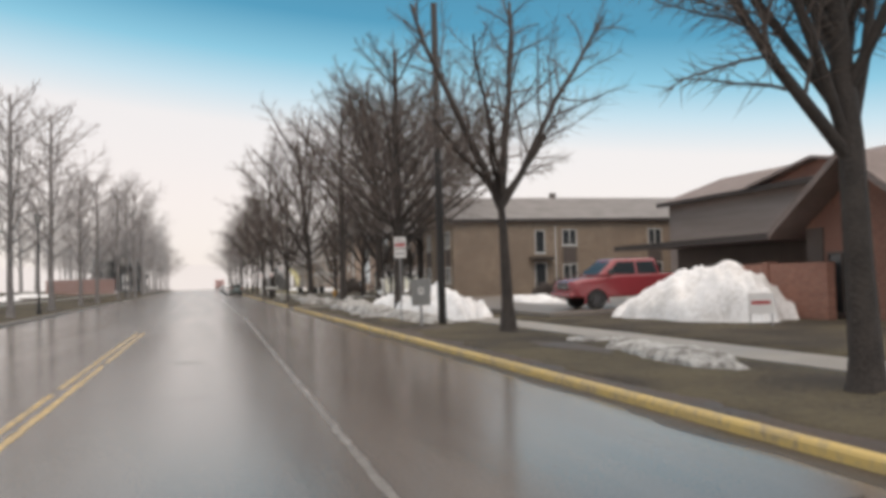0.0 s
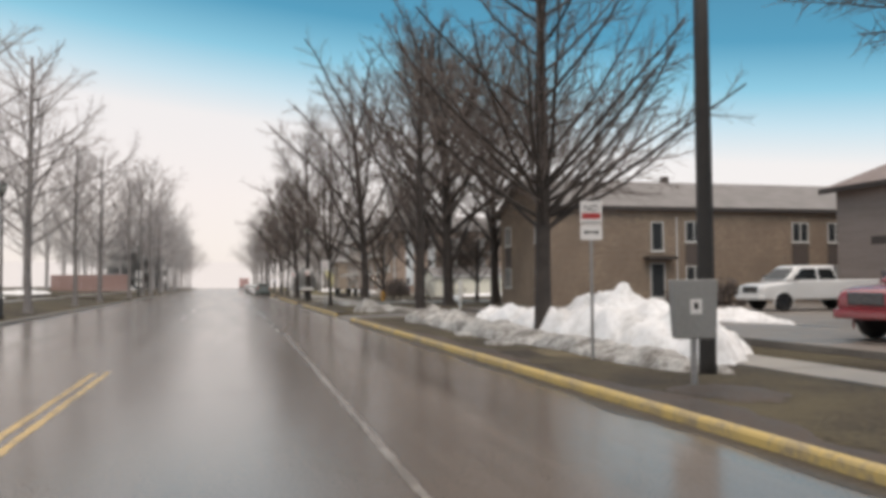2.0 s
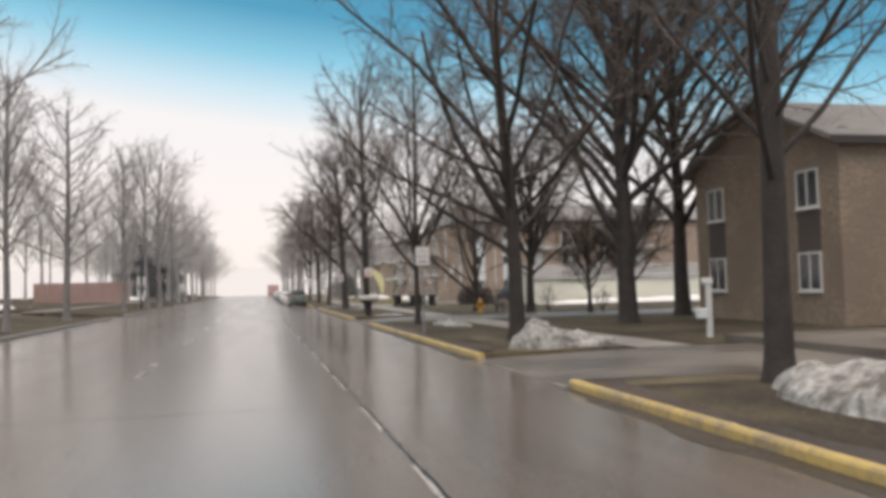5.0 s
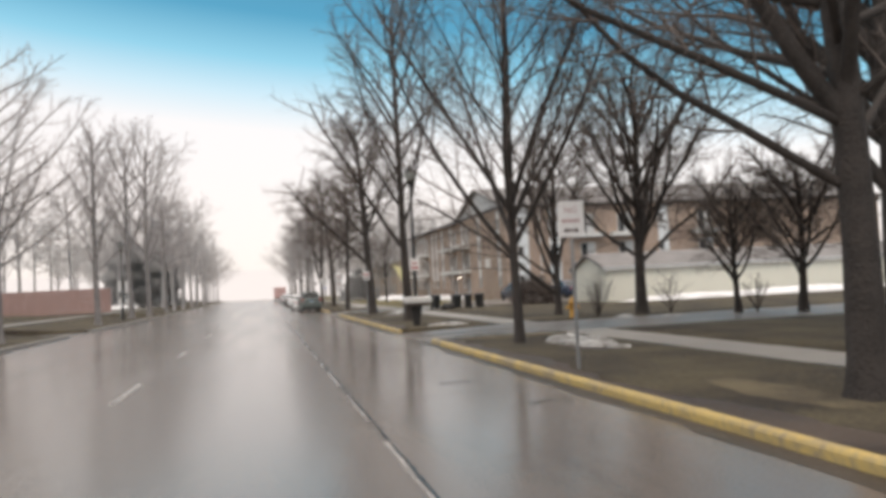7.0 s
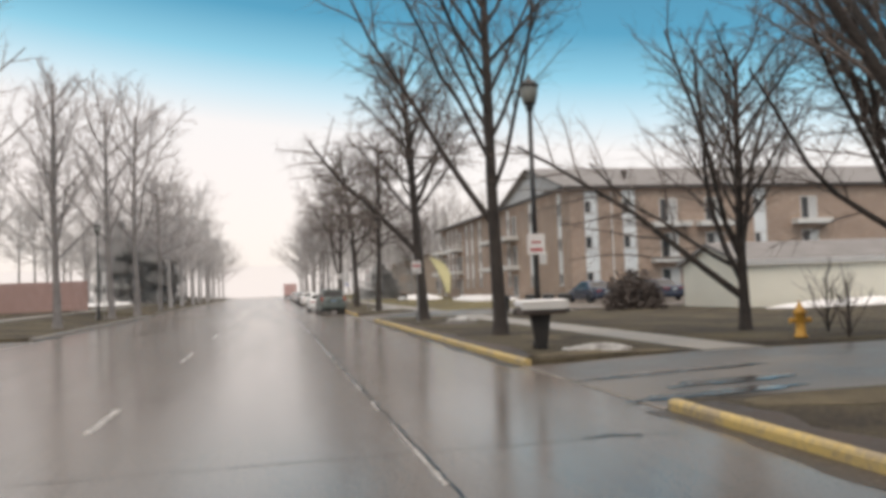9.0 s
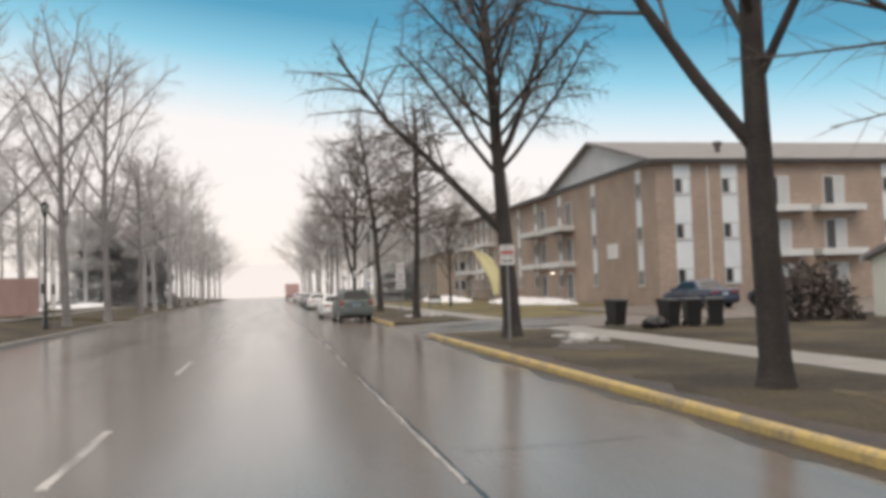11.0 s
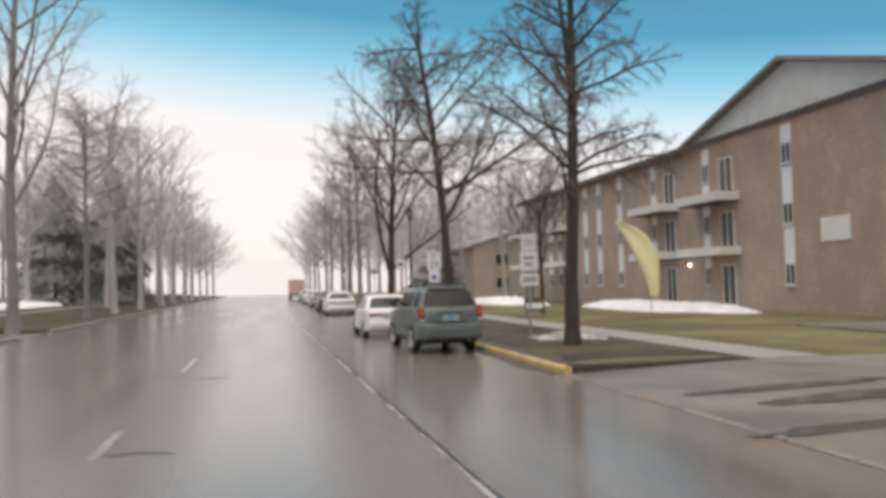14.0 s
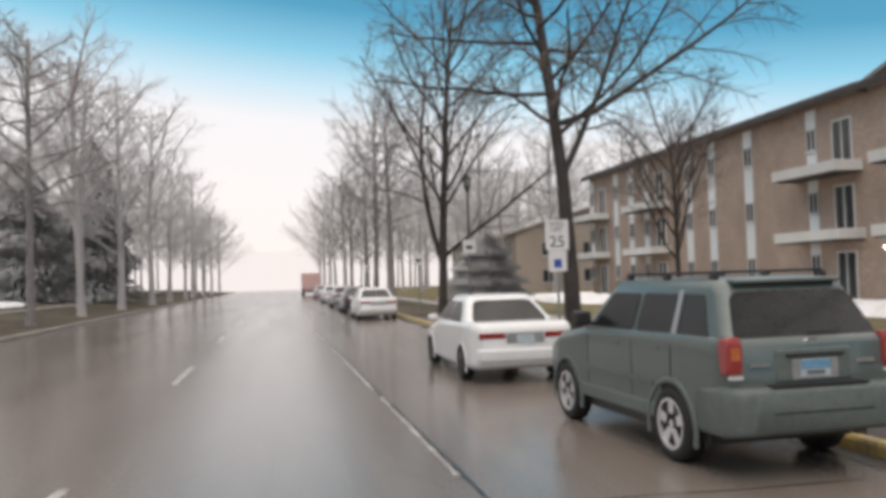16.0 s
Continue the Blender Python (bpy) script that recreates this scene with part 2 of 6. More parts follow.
M["lamp_amber"] = mat("amber_lens", (0.62, 0.17, 0.05), rough=0.15, coat=0.5, bump=0)
M["lamp_clear"] = mat("clear_lens", (0.7, 0.7, 0.68), rough=0.12, bump=0)
M["plate"] = mat("number_plate", (0.50, 0.56, 0.60), rough=0.4, bump=0)
M["plate_blue"] = mat("plate_band", (0.16, 0.36, 0.52), rough=0.4, bump=0)
M["chrome"] = mat("chrome", (0.7, 0.7, 0.7), rough=0.15, metal=1.0, bump=0)
M["globe"] = mat("lamp_globe", (0.30, 0.32, 0.30), rough=0.25, bump=0)
gl = bpy.data.materials.new("glowing_bulb")
gl.use_nodes = True
gl.node_tree.nodes["Principled BSDF"].inputs["Emission Color"].default_value = (1, 0.95, 0.85, 1)
gl.node_tree.nodes["Principled BSDF"].inputs["Emission Strength"].default_value = 6
M["bulb"] = gl
# backdrop's mist colour is given as emission
ms = bpy.data.materials.new("glowing_mist_backdrop")
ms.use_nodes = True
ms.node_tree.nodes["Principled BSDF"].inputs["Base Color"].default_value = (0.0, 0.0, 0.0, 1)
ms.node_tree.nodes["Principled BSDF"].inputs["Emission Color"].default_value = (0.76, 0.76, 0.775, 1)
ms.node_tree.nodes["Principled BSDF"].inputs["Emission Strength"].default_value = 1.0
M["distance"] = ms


# ---- building blocks ----
def link(name, me, material, parent=None, label="", at=None):
    if material and not me.materials:
        me.materials.append(material)
    ob = new(name, me)
    if parent:
        ob.parent = parent
    if at is not None:
        ob.matrix_basis = at
    if label:
        tagged(ob, label)
    return ob


def part(name, bm, material, parent=None, label="", at=None, smooth=False):
    me = bpy.data.meshes.new(name)
    bm.normal_update()
    bm.to_mesh(me)
    bm.free()
    if smooth:
        me.polygons.foreach_set("use_smooth", [True] * len(me.polygons))
    return link(name, me, material, parent, label, at)


def raw(name, verts, faces, material, parent=None, label="", smooth=False, at=None):
    me = bpy.data.meshes.new(name)
    me.from_pydata(verts, [], faces)
    if smooth:
        me.polygons.foreach_set("use_smooth", [True] * len(me.polygons))
    return link(name, me, material, parent, label, at)


def thing(name, label, category, at, group="", kind=""):
    return tagged(set_at(new(name), at), label, category, group, kind)


def set_at(ob, m):
    ob.matrix_basis = m
    return ob


def box(x0, x1, y0, y1, z0, z1, bev=0.0, bm=None):
    own = bm or bmesh.new()
    v = [own.verts.new(p) for p in ((x0, y0, z0), (x1, y0, z0), (x1, y1, z0), (x0, y1, z0), (x0, y0, z1), (x1, y0, z1), (x1, y1, z1), (x0, y1, z1))]
    fs = [own.faces.new([v[i] for i in f]) for f in ((3, 2, 1, 0), (4, 5, 6, 7), (0, 1, 5, 4), (1, 2, 6, 5), (2, 3, 7, 6), (3, 0, 4, 7))]
    if bev:
        es = list({e for f in fs for e in f.edges})
        bmesh.ops.bevel(own, geom=es, offset=bev, segments=2, affect="EDGES", profile=0.5)
    return own


def prism(pts, lo, hi, axis="x", bm=None, bev=0.0):
    """A polygon swept along one axis. axis x: pts are (y, z); y: (x, z); z: (x, y)."""
    own = bm or bmesh.new()
    put = {"x": lambda p, s: (s, p[0], p[1]), "y": lambda p, s: (p[0], s, p[1]), "z": lambda p, s: (p[0], p[1], s)}[axis]
    a = [own.verts.new(put(p, lo)) for p in pts]
    b = [own.verts.new(put(p, hi)) for p in pts]
    n = len(pts)
    fs = [own.faces.new(a), own.faces.new(b[::-1])]
    fs += [own.faces.new((a[i], b[i], b[(i + 1) % n], a[(i + 1) % n])) for i in range(n)]
    bmesh.ops.recalc_face_normals(own, faces=fs)
    if bev:
        bmesh.ops.bevel(own, geom=list({e for f in fs for e in f.edges}), offset=bev, segments=2, affect="EDGES", profile=0.5)
    return own


def lathe(profile, k=16, bm=None):
    """profile: (radius, z) from bottom to top."""
    own = bm or bmesh.new()
    rings = []
    for r, z in profile:
        rings.append([own.verts.new((r * math.cos(2 * math.pi * i / k), r * math.sin(2 * math.pi * i / k), z)) for i in range(k)])
    for a, b in zip(rings, rings[1:]):
        for i in range(k):
            own.faces.new((a[i], a[(i + 1) % k], b[(i + 1) % k], b[i]))
    own.faces.new(rings[0][::-1])
    own.faces.new(rings[-1])
    return own


def tube(paths, sides):
    """Verts and faces of tapered tubes along lists of (point, radius)."""
    V, F = [], []
    for path in paths:
        base = len(V)
        n = len(path)
        if n == 2:      # a twig: a thin spike
            (p, r), (q, _) = path
            d = (q - p).normalized()
            u = d.cross(Vector((0.31, 0.17, 0.93))).normalized() * (r * 1.25)
            w = d.cross(u)
            V += [p + u, p - u * 0.5 + w * 0.87, p - u * 0.5 - w * 0.87, q]
            F += [(base, base + 1, base + 3), (base + 1, base + 2, base + 3), (base + 2, base, base + 3)]
            continue
        if n == 3:      # a bent twig
            (p, r), (m, r1), (q, _) = path
            for a, b, rr in ((p, m, r), (m, q, r1)):
                d = (b - a).normalized()
                u = d.cross(Vector((0.31, 0.17, 0.93))).normalized() * (rr * 1.2)
                w = d.cross(u)
                V += [a + u, a - u * 0.5 + w * 0.87, a - u * 0.5 - w * 0.87]
            V.append(q)
            for i in range(3):
                j = (i + 1) % 3
                F += [(base + i, base + j, base + 3 + j, base + 3 + i), (base + 3 + i, base + 3 + j, base + 6)]
            continue
        k = sides if path[0][1] > 0.03 else 4 if path[0][1] > 0.012 else 3
        for j, (p, r) in enumerate(path):
            d = (path[min(j + 1, n - 1)][0] - path[max(j - 1, 0)][0]).normalized()
            u = d.cross(Vector((0.31, 0.17, 0.93)))
            if u.length < 0.05:
                u = d.cross(Vector((1, 0, 0)))
            u.normalize()
            w = d.cross(u)
            for i in range(k):
                a = 2 * math.pi * i / k
                V.append(p + u * (r * math.cos(a)) + w * (r * math.sin(a)))
        for j in range(n - 1):
            for i in range(k):
                a, b = base + j * k + i, base + j * k + (i + 1) % k
                F.append((a, b, b + k, a + k))
        F.append(tuple(base + (n - 1) * k + i for i in range(k)))
    return V, F


# ---- ground ----
CURB = 5.46      # kerb face, right side
LEFT = -9.3      # kerb face, left side
GAPS = [(52.64, 58.45), (78.3, 84.6), (110.2, 119.3)]   # driveways and side street on the right
BLOCKS = [(-40.0, 52.64), (58.45, 78.3), (84.6, 110.2), (119.3, 297.57)]
LGAPS = [(99.9, 105.57), (138.87, 143.83)]
LBLOCKS = [(-40.0, 99.9), (105.57, 138.87), (143.83, 297.57)]
TOP = 0.13

tagged(part("ground", box(-1800, 1800, -600, 2600, -1.0, -0.06), M["grass"]), "flat dormant winter grassland reaching the horizon", "ground", kind="structure")
tagged(part("road", box(LEFT, CURB, -80, 620, -0.4, 0.0), M["asphalt"]), "wet grey asphalt street with glossy tyre tracks", "road", kind="structure")


# added glowing ring, coloured like misty distance, closes the view all round
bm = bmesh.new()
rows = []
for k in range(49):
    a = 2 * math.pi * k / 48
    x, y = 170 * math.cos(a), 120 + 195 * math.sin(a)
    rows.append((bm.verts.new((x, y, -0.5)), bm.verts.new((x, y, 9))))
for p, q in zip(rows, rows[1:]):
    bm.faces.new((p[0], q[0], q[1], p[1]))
tagged(part("backdrop", bm, M["distance"], smooth=True), "added glowing backdrop in the pale of misty distance", "backdrop", kind="structure")


def lz(x):
    """Height of the ground beyond the left kerb, a gentle bank."""
    return TOP + min(0.85, max(0.0, (-10.1 - x) * 0.075))


def sheet(x0, x1, y0, y1, z, amp, step, seed):
    """A gently uneven sheet with skirts."""
    nx, ny = max(2, int((x1 - x0) / step)), max(2, int((y1 - y0) / step))
    V, F = [], []
    for j in range(ny + 1):
        for i in range(nx + 1):
            x, y = x0 + (x1 - x0) * i / nx, y0 + (y1 - y0) * j / ny
            e = 0 if i in (0, nx) or j in (0, ny) else amp * noise.noise(Vector((x * 0.35, y * 0.35, seed)))
            V.append((x, y, (lz(x) if x < LEFT else z) + e))
    for j in range(ny):
        for i in range(nx):
            a = j * (nx + 1) + i
            F.append((a, a + 1, a + nx + 2, a + nx + 1))
    m = len(V)
    ring = [i for i in range(nx + 1)] + [j * (nx + 1) + nx for j in range(1, ny + 1)] + [ny * (nx + 1) + i for i in range(nx - 1, -1, -1)] + [j * (nx + 1) for j in range(ny - 1, 0, -1)]
    for r in ring:
        V.append((V[r][0], V[r][1], -0.3))
    k = len(ring)
    for i in range(k):
        F.append((ring[(i + 1) % k], ring[i], m + i, m + (i + 1) % k))
    return V, F


for k, (a, b) in enumerate(BLOCKS):
    V, F = sheet(CURB + 0.16, 9.5, a, b, TOP, 0.035, 0.6, k)
    tagged(raw("verge_%d" % (k + 1), V, F, M["grass"], smooth=True), "muddy brown winter grass verge beside the kerb", "verge", kind="structure")
    V, F = sheet(10.95, 140, a, b, TOP, 0.05, 1.6, k + 7)
    tagged(raw("lawn_%d" % (k + 1), V, F, M["lawn"] if k == 3 else M["grass"], smooth=True), "dormant olive brown lawn behind the pavement", "lawn", kind="structure")
for k, (a, b) in enumerate(LBLOCKS):
    V, F = sheet(-14.8, LEFT - 0.16, a, b, TOP, 0.035, 0.8, k + 20)
    tagged(raw("verge_%d" % (k + 5), V, F, M["grass"], smooth=True), "brown winter grass verge beside the kerb", "verge", kind="structure")
    V, F = sheet(-140, -16.3, a, b, TOP, 0.05, 2.0, k + 30)
    tagged(raw("lawn_%d" % (k + 5), V, F, M["grass"], smooth=True), "dormant brown lawn with snow remnants", "lawn", kind="structure")

def apron(x):
    """Height of a driveway, ramping up from the gutter."""
    return 0.012 + 0.112 * min(1.0, max(0.0, (x - CURB) / 3.6))


for k, (a, b) in enumerate(GAPS):
    V, F = [], []
    xs = [CURB, 5.9, 6.5, 7.3, 8.2, 9.2, 10.5, 12.0, 15.0, 60.0]
    n = 12
    for x in xs:
        for i in range(n + 1):
            y = a + (b - a) * i / n
            e = 0.012 * noise.noise(Vector((x * 0.5, y * 0.5, k))) if 0 < i < n else 0
            V.append((x, y, apron(x) + e))
    for c in range(len(xs) - 1):
        for i in range(n):
            q = c * (n + 1) + i
            F.append((q, q + n + 1, q + n + 2, q + 1))
    tagged(raw("driveway_%d" % (k + 1), V, F, M["drive"], smooth=True), "wet worn grey driveway apron crossing the verge", "driveway", kind="structure")
for k, (a, b) in enumerate(LGAPS):
    pts = [(LEFT, a - 0.6), (LEFT - 0.9, a), (-60, a), (-60, b), (LEFT - 0.9, b), (LEFT, b + 0.6)]
    tagged(part("driveway_%d" % (k + 4), prism(pts, -0.3, 0.012, "z"), M["drive"]), "wet grey side street mouth", "driveway", kind="structure")
tagged(part("parking_lot", box(12.5, 44, 28.6, 59.51, -0.2, 0.30), M["drive"]), "wet asphalt parking lot beside the brick house", "parking lot", kind="structure")
tagged(part("parking_lot", box(16.5, 62, 110.17, 128.24, -0.2, 0.19), M["drive"]), "wet asphalt parking court before the flats", "parking lot", kind="structure")


# ---- trees ----
def grow(rng, paths, p, d, length, r, level, P):
    """One branch and its side branches."""
    n = P.get("seg", 1) if level >= 3 else 4 if level == 2 else 6
    pts, pos, dirn = [], p.copy(), d.normalized()
    if level >= 3:
        r = min(r, P.get("twig", 0.0065))
    wob = P.get("wobble", 0.16) * (0.3 if level == 0 else 1 + 0.3 * level)
    tip = 0.35 if level < 2 else 0.3
    for i in range(n + 1):
        f = i / n
        pts.append((pos.copy(), max(0.0045, r * (1 - (1 - tip) * f))))
        dirn = (dirn + Vector((rng.uniform(-wob, wob), rng.uniform(-wob, wob), rng.uniform(-wob, wob) + P["up"][min(level, 3)])) * 0.6).normalized()
        pos = pos + dirn * (length / n)
    paths[min(level, 2)].append(pts)
    if level >= P["levels"] or r < 0.006:
        return
    kids = P["kids"][level]
    kids = max(2, int(round(kids * rng.uniform(0.8, 1.2))))
    start = P["start"][level]
    spin = rng.uniform(0, 6.28)
    for j in range(kids):
        f = start + (0.97 - start) * (j + rng.random() * 0.7) / kids
        i = min(n - 1, int(f * n))
        q = pts[i][0].lerp(pts[i + 1][0], f * n - i)
        ax = (pts[i + 1][0] - pts[i][0]).normalized()
        spin += 2.4 + rng.uniform(-0.4, 0.4)
        u = ax.cross(Vector((0.3, 0.9, 0.2))).normalized()
        side = (u * math.cos(spin) + ax.cross(u) * math.sin(spin))
        ang = radians(P["angle"][level] * rng.uniform(0.75, 1.25))
        shape = 1.0 - P["taper"][level] * (f - start) / (1 - start)
        ln = length * P["ratio"][level] * shape * rng.uniform(0.75, 1.15)
        rr = min(pts[i][1] * 0.8, r * P["rr"][level] * (0.65 + 0.35 * shape))
        grow(rng, paths, q, ax * math.cos(ang) + side * math.sin(ang), ln, rr, level + 1, P)


LINDEN = dict(levels=3, kids=(38, 11, 11), start=(0.25, 0.15, 0.15), angle=(60, 36, 40), ratio=(0.56, 0.36, 0.44), rr=(0.25, 0.38, 0.5),
              taper=(0.70, 0.5, 0.4), up=(0.01, 0.11, 0.06, 0.0), wobble=0.14)
SPIRE = dict(levels=3, kids=(30, 12, 12), start=(0.27, 0.18, 0.15), angle=(38, 34, 38), ratio=(0.42, 0.40, 0.46), rr=(0.26, 0.38, 0.5),
             taper=(0.62, 0.5, 0.4), up=(0.01, 0.13, 0.08, 0.02), wobble=0.13)
VASE = dict(levels=3, kids=(20, 18, 24), start=(0.30, 0.2, 0.12), angle=(36, 44, 48), ratio=(0.82, 0.40, 0.42), rr=(0.40, 0.31, 0.45),
            taper=(0.35, 0.5, 0.4), up=(0.02, 0.06, 0.0, -0.03), wobble=0.22)
ASH = dict(levels=3, seg=2, kids=(24, 15, 18), start=(0.40, 0.2, 0.15), angle=(64, 46, 50), ratio=(0.40, 0.42, 0.42), rr=(0.28, 0.35, 0.45),
           taper=(0.5, 0.4, 0.3), up=(0.01, 0.0, -0.14, -0.24), wobble=0.24)
OPEN = dict(levels=3, kids=(19, 12, 14), start=(0.30, 0.22, 0.15), angle=(40, 42, 46), ratio=(0.5, 0.42, 0.45), rr=(0.34, 0.34, 0.45),
            taper=(0.4, 0.4, 0.3), up=(0.02, 0.09, 0.0, -0.08), wobble=0.19)
SMALL = dict(VASE, kids=(13, 11, 12))
SHRUB = dict(levels=2, kids=(7, 6), start=(0.15, 0.2), angle=(30, 40), ratio=(0.6, 0.5), rr=(0.6, 0.5), taper=(0.3, 0.3),
             up=(0.03, 0.03, 0.0, 0.0), wobble=0.25)


def tree_mesh(seed, P, height, radius, limbs=(), lean=(0, 0), sides=8):
    """Trunk and crown geometry of one bare tree. limbs: (height, azimuth, angle from upright, length, radius)."""
    rng = random.Random(seed)
    paths = [[], [], []]
    grow(rng, paths, Vector((0, 0, -0.1)), Vector((lean[0], lean[1], 1)), height, radius, 0, P)
    trunk = paths[0][0]
    for h, az, an, ln, rr in limbs:
        i = min(range(len(trunk)), key=lambda q: abs(trunk[q][0].z - h))
        i = max(0, min(i, len(trunk) - 2))
        a, b = trunk[i][0], trunk[i + 1][0]
        if a.z > h and i:
            a, b = trunk[i - 1][0], trunk[i][0]
        q = a.lerp(b, (h - a.z) / max(0.01, b.z - a.z))
        d = Vector((math.sin(radians(an)) * math.cos(radians(az)), math.sin(radians(an)) * math.sin(radians(az)), math.cos(radians(an))))
        grow(rng, paths, q, d, ln, rr, 1, dict(P, up=(0.05, P.get("limb_up", 0.14), P["up"][2], P["up"][3])))
    # root flare
    flare = [(Vector((0, 0, -0.15)), radius * 1.55), (Vector((0, 0, 0.12)), radius * 1.22), (Vector((0, 0, 0.45)), radius * 1.04)]
    trunk[0:1] = flare
    return tube(paths[0] + paths[1], sides), tube(paths[2], 4)


def tree(label, at, seed, P, height, radius, limbs=(), lean=(0, 0), bark="bark", twig="twig", group="street trees", category="tree", sides=9):
    t = thing("tree", label, category, at, group)
    (V, F), (V2, F2) = tree_mesh(seed, P, height, radius, limbs, lean, sides)
    raw("trunk", V, F, M[bark], t, smooth=True)
    raw("crown", V2, F2, M[twig], t)
    return t


BARE = "bare street tree with dark wet bark"
tree("bare tree with forking dark limbs on the verge", pose(8.3, 8.5, TOP), 3, dict(VASE, seg=2, twig=0.0075, kids=(28, 20, 28)), 10.0, 0.21, limbs=((3.0, 170, 38, 5.0, 0.10), (3.3, 60, 30, 5.0, 0.1)))
tree("bare tree forking into three spreading limbs on the verge", pose(8.72, 22.9, TOP), 12, dict(VASE, seg=2, start=(0.84, 0.22, 0.12), kids=(4, 17, 20), wobble=0.2, twig=0.0065), 4.6, 0.22, limbs=((3.65, 178, 15, 6.8, 0.14), (3.8, 30, 7, 6.8, 0.13), (3.7, -4, 47, 7.6, 0.12), (4.0, 140, 42, 4.6, 0.06), (3.9, 70, 34, 5.4, 0.08), (3.9, 255, 36, 5.0, 0.07)))
tree("bare oval linden behind the roadside snow bank", pose(8.7, 37.2, TOP), 5, dict(LINDEN, kids=(32, 10, 12), seg=2, twig=0.0065), 12.5, 0.25, limbs=[(3.0, 5, 62, 6.4, 0.07), (3.4, -35, 66, 6.4, 0.07), (3.9, 20, 55, 6.4, 0.07)] + [(2.9 + 0.11 * k, 137 * k - 20, 40 + 26 * ((k * 5) % 7) / 6, 5.8, 0.065) for k in range(15)])
tree(BARE + ", oval crown", pose(8.3, 51.0, TOP), 6, dict(LINDEN, kids=(28, 9, 9), angle=(48, 36, 40)), 12.5, 0.22)
tree(BARE + ", oval crown beside the driveway", pose(7.75, 62.6, TOP), 7, dict(VASE, kids=(13, 11, 13), twig=0.0065, ratio=(0.68, 0.40, 0.42)), 12.0, 0.24, limbs=[(2.5, 172, 68, 5.0, 0.07), (3.3, 165, 42, 6.5, 0.13)] + [(3.0 + 0.3 * k, 137 * k + 40, 64, 5.5, 0.07) for k in range(7)])
tree(BARE + ", upswept branches beside the driveway", pose(7.2, 75.0, TOP), 8, dict(SPIRE, kids=(27, 13, 16), twig=0.0065, angle=(42, 36, 42), ratio=(0.50, 0.44, 0.46)), 12.0, 0.13, limbs=[(2.3 + 0.22 * k, 178 + 143 * k, 40 - 2 * k, 6.5, 0.075) for k in range(7)])
tree(BARE + ", low slanting limb", pose(7.35, 93.1, TOP), 21, OPEN, 14.5, 0.22, limbs=((3.4, 160, 40, 8.5, 0.11),))
tree("bare tree with one long slanting limb at the side street", pose(7.32, 106.4, TOP), 23, dict(ASH, start=(0.40, 0.30, 0.10), kids=(22, 15, 18), seg=2, angle=(44, 48, 60), up=(0.01, 0.05, -0.2, -0.4), wobble=0.15, twig=0.0065), 12.0, 0.27, lean=(-0.05, 0), limbs=((3.1, 170, 50, 7.2, 0.13), (5.3, 15, 32, 5.0, 0.12)))
tree("slender bare tree with drooping side branches", pose(7.52, 124.3, TOP), 24, dict(ASH, limb_up=-0.10, kids=(22, 13, 16), ratio=(0.27, 0.42, 0.42)), 11.0, 0.19, limbs=((4.3, 8, 52, 3.4, 0.055), (4.4, 185, 55, 3.4, 0.055), (4.9, 20, 10, 6.5, 0.10), (3.6, 230, 66, 3.2, 0.045)))
tree(BARE + ", long level limbs", pose(7.6, 139.22, TOP), 25, ASH, 13.0, 0.22, limbs=((4.2, 20, 40, 6.0, 0.1), (5.6, 5, 68, 7.0, 0.09)))
tree(BARE + ", forked low", pose(7.6, 156.93, TOP), 26, OPEN, 14.0, 0.22, limbs=((2.6, 0, 50, 6.5, 0.1), (2.2, 150, 18, 10.0, 0.14)))
# lawn trees
tree("large bare spreading tree on the lawn by the flats", pose(14.6, 69.8, TOP), 31, dict(VASE, kids=(26, 18, 30), twig=0.0075, ratio=(0.95, 0.40, 0.42)), 13.0, 0.38, limbs=((2.6, 0, 50, 7.0, 0.16), (3.0, 180, 40, 7.0, 0.16)), group="lawn trees")
tree("large bare spreading tree on the lawn", pose(19.4, 74.3, TOP), 32, dict(VASE, kids=(26, 18, 30), twig=0.0075, ratio=(0.95, 0.40, 0.42)), 13.0, 0.36, group="lawn trees")
tree("bare fork-trunked tree leaning over the lawn", pose(13.8, 90.0, TOP), 33, OPEN, 8.0, 0.16, limbs=((0.9, 165, 46, 8.0, 0.11), (1.3, 172, 34, 7.0, 0.09), (1.7, 150, 56, 5.5, 0.07), (2.0, 190, 26, 7.0, 0.09), (1.6, 60, 30, 6.0, 0.1)), group="lawn trees")
tree("bare round-headed lawn tree with a dense crown", pose(16.1, 86.2, TOP), 34, dict(VASE, kids=(18, 15, 22), start=(0.26, 0.2, 0.12), twig=0.0075, ratio=(0.90, 0.40, 0.42)), 8.8, 0.25, limbs=[(2.1 + 0.25 * k, 0 + 137 * k, 56 - 3 * k, 6.0, 0.09) for k in range(6)], group="lawn trees")
tree("small bare ornamental tree on the lawn", pose(18.3, 82.5, TOP), 36, dict(SMALL, kids=(22, 16, 18), start=(0.26, 0.2, 0.12), angle=(46, 44, 48), twig=0.009), 4.2, 0.13, group="lawn trees")
tree("small bare ornamental tree on the lawn", pose(19.9, 80.8, TOP), 37, dict(SMALL, kids=(24, 17, 18), start=(0.24, 0.2, 0.12), angle=(50, 44, 48), twig=0.009), 5.0, 0.17, group="lawn trees")
tree("small bare tree before the brick flats", pose(14.0, 145.95, TOP), 38, dict(VASE, kids=(17, 14, 18)), 6.5, 0.11, group="lawn trees")
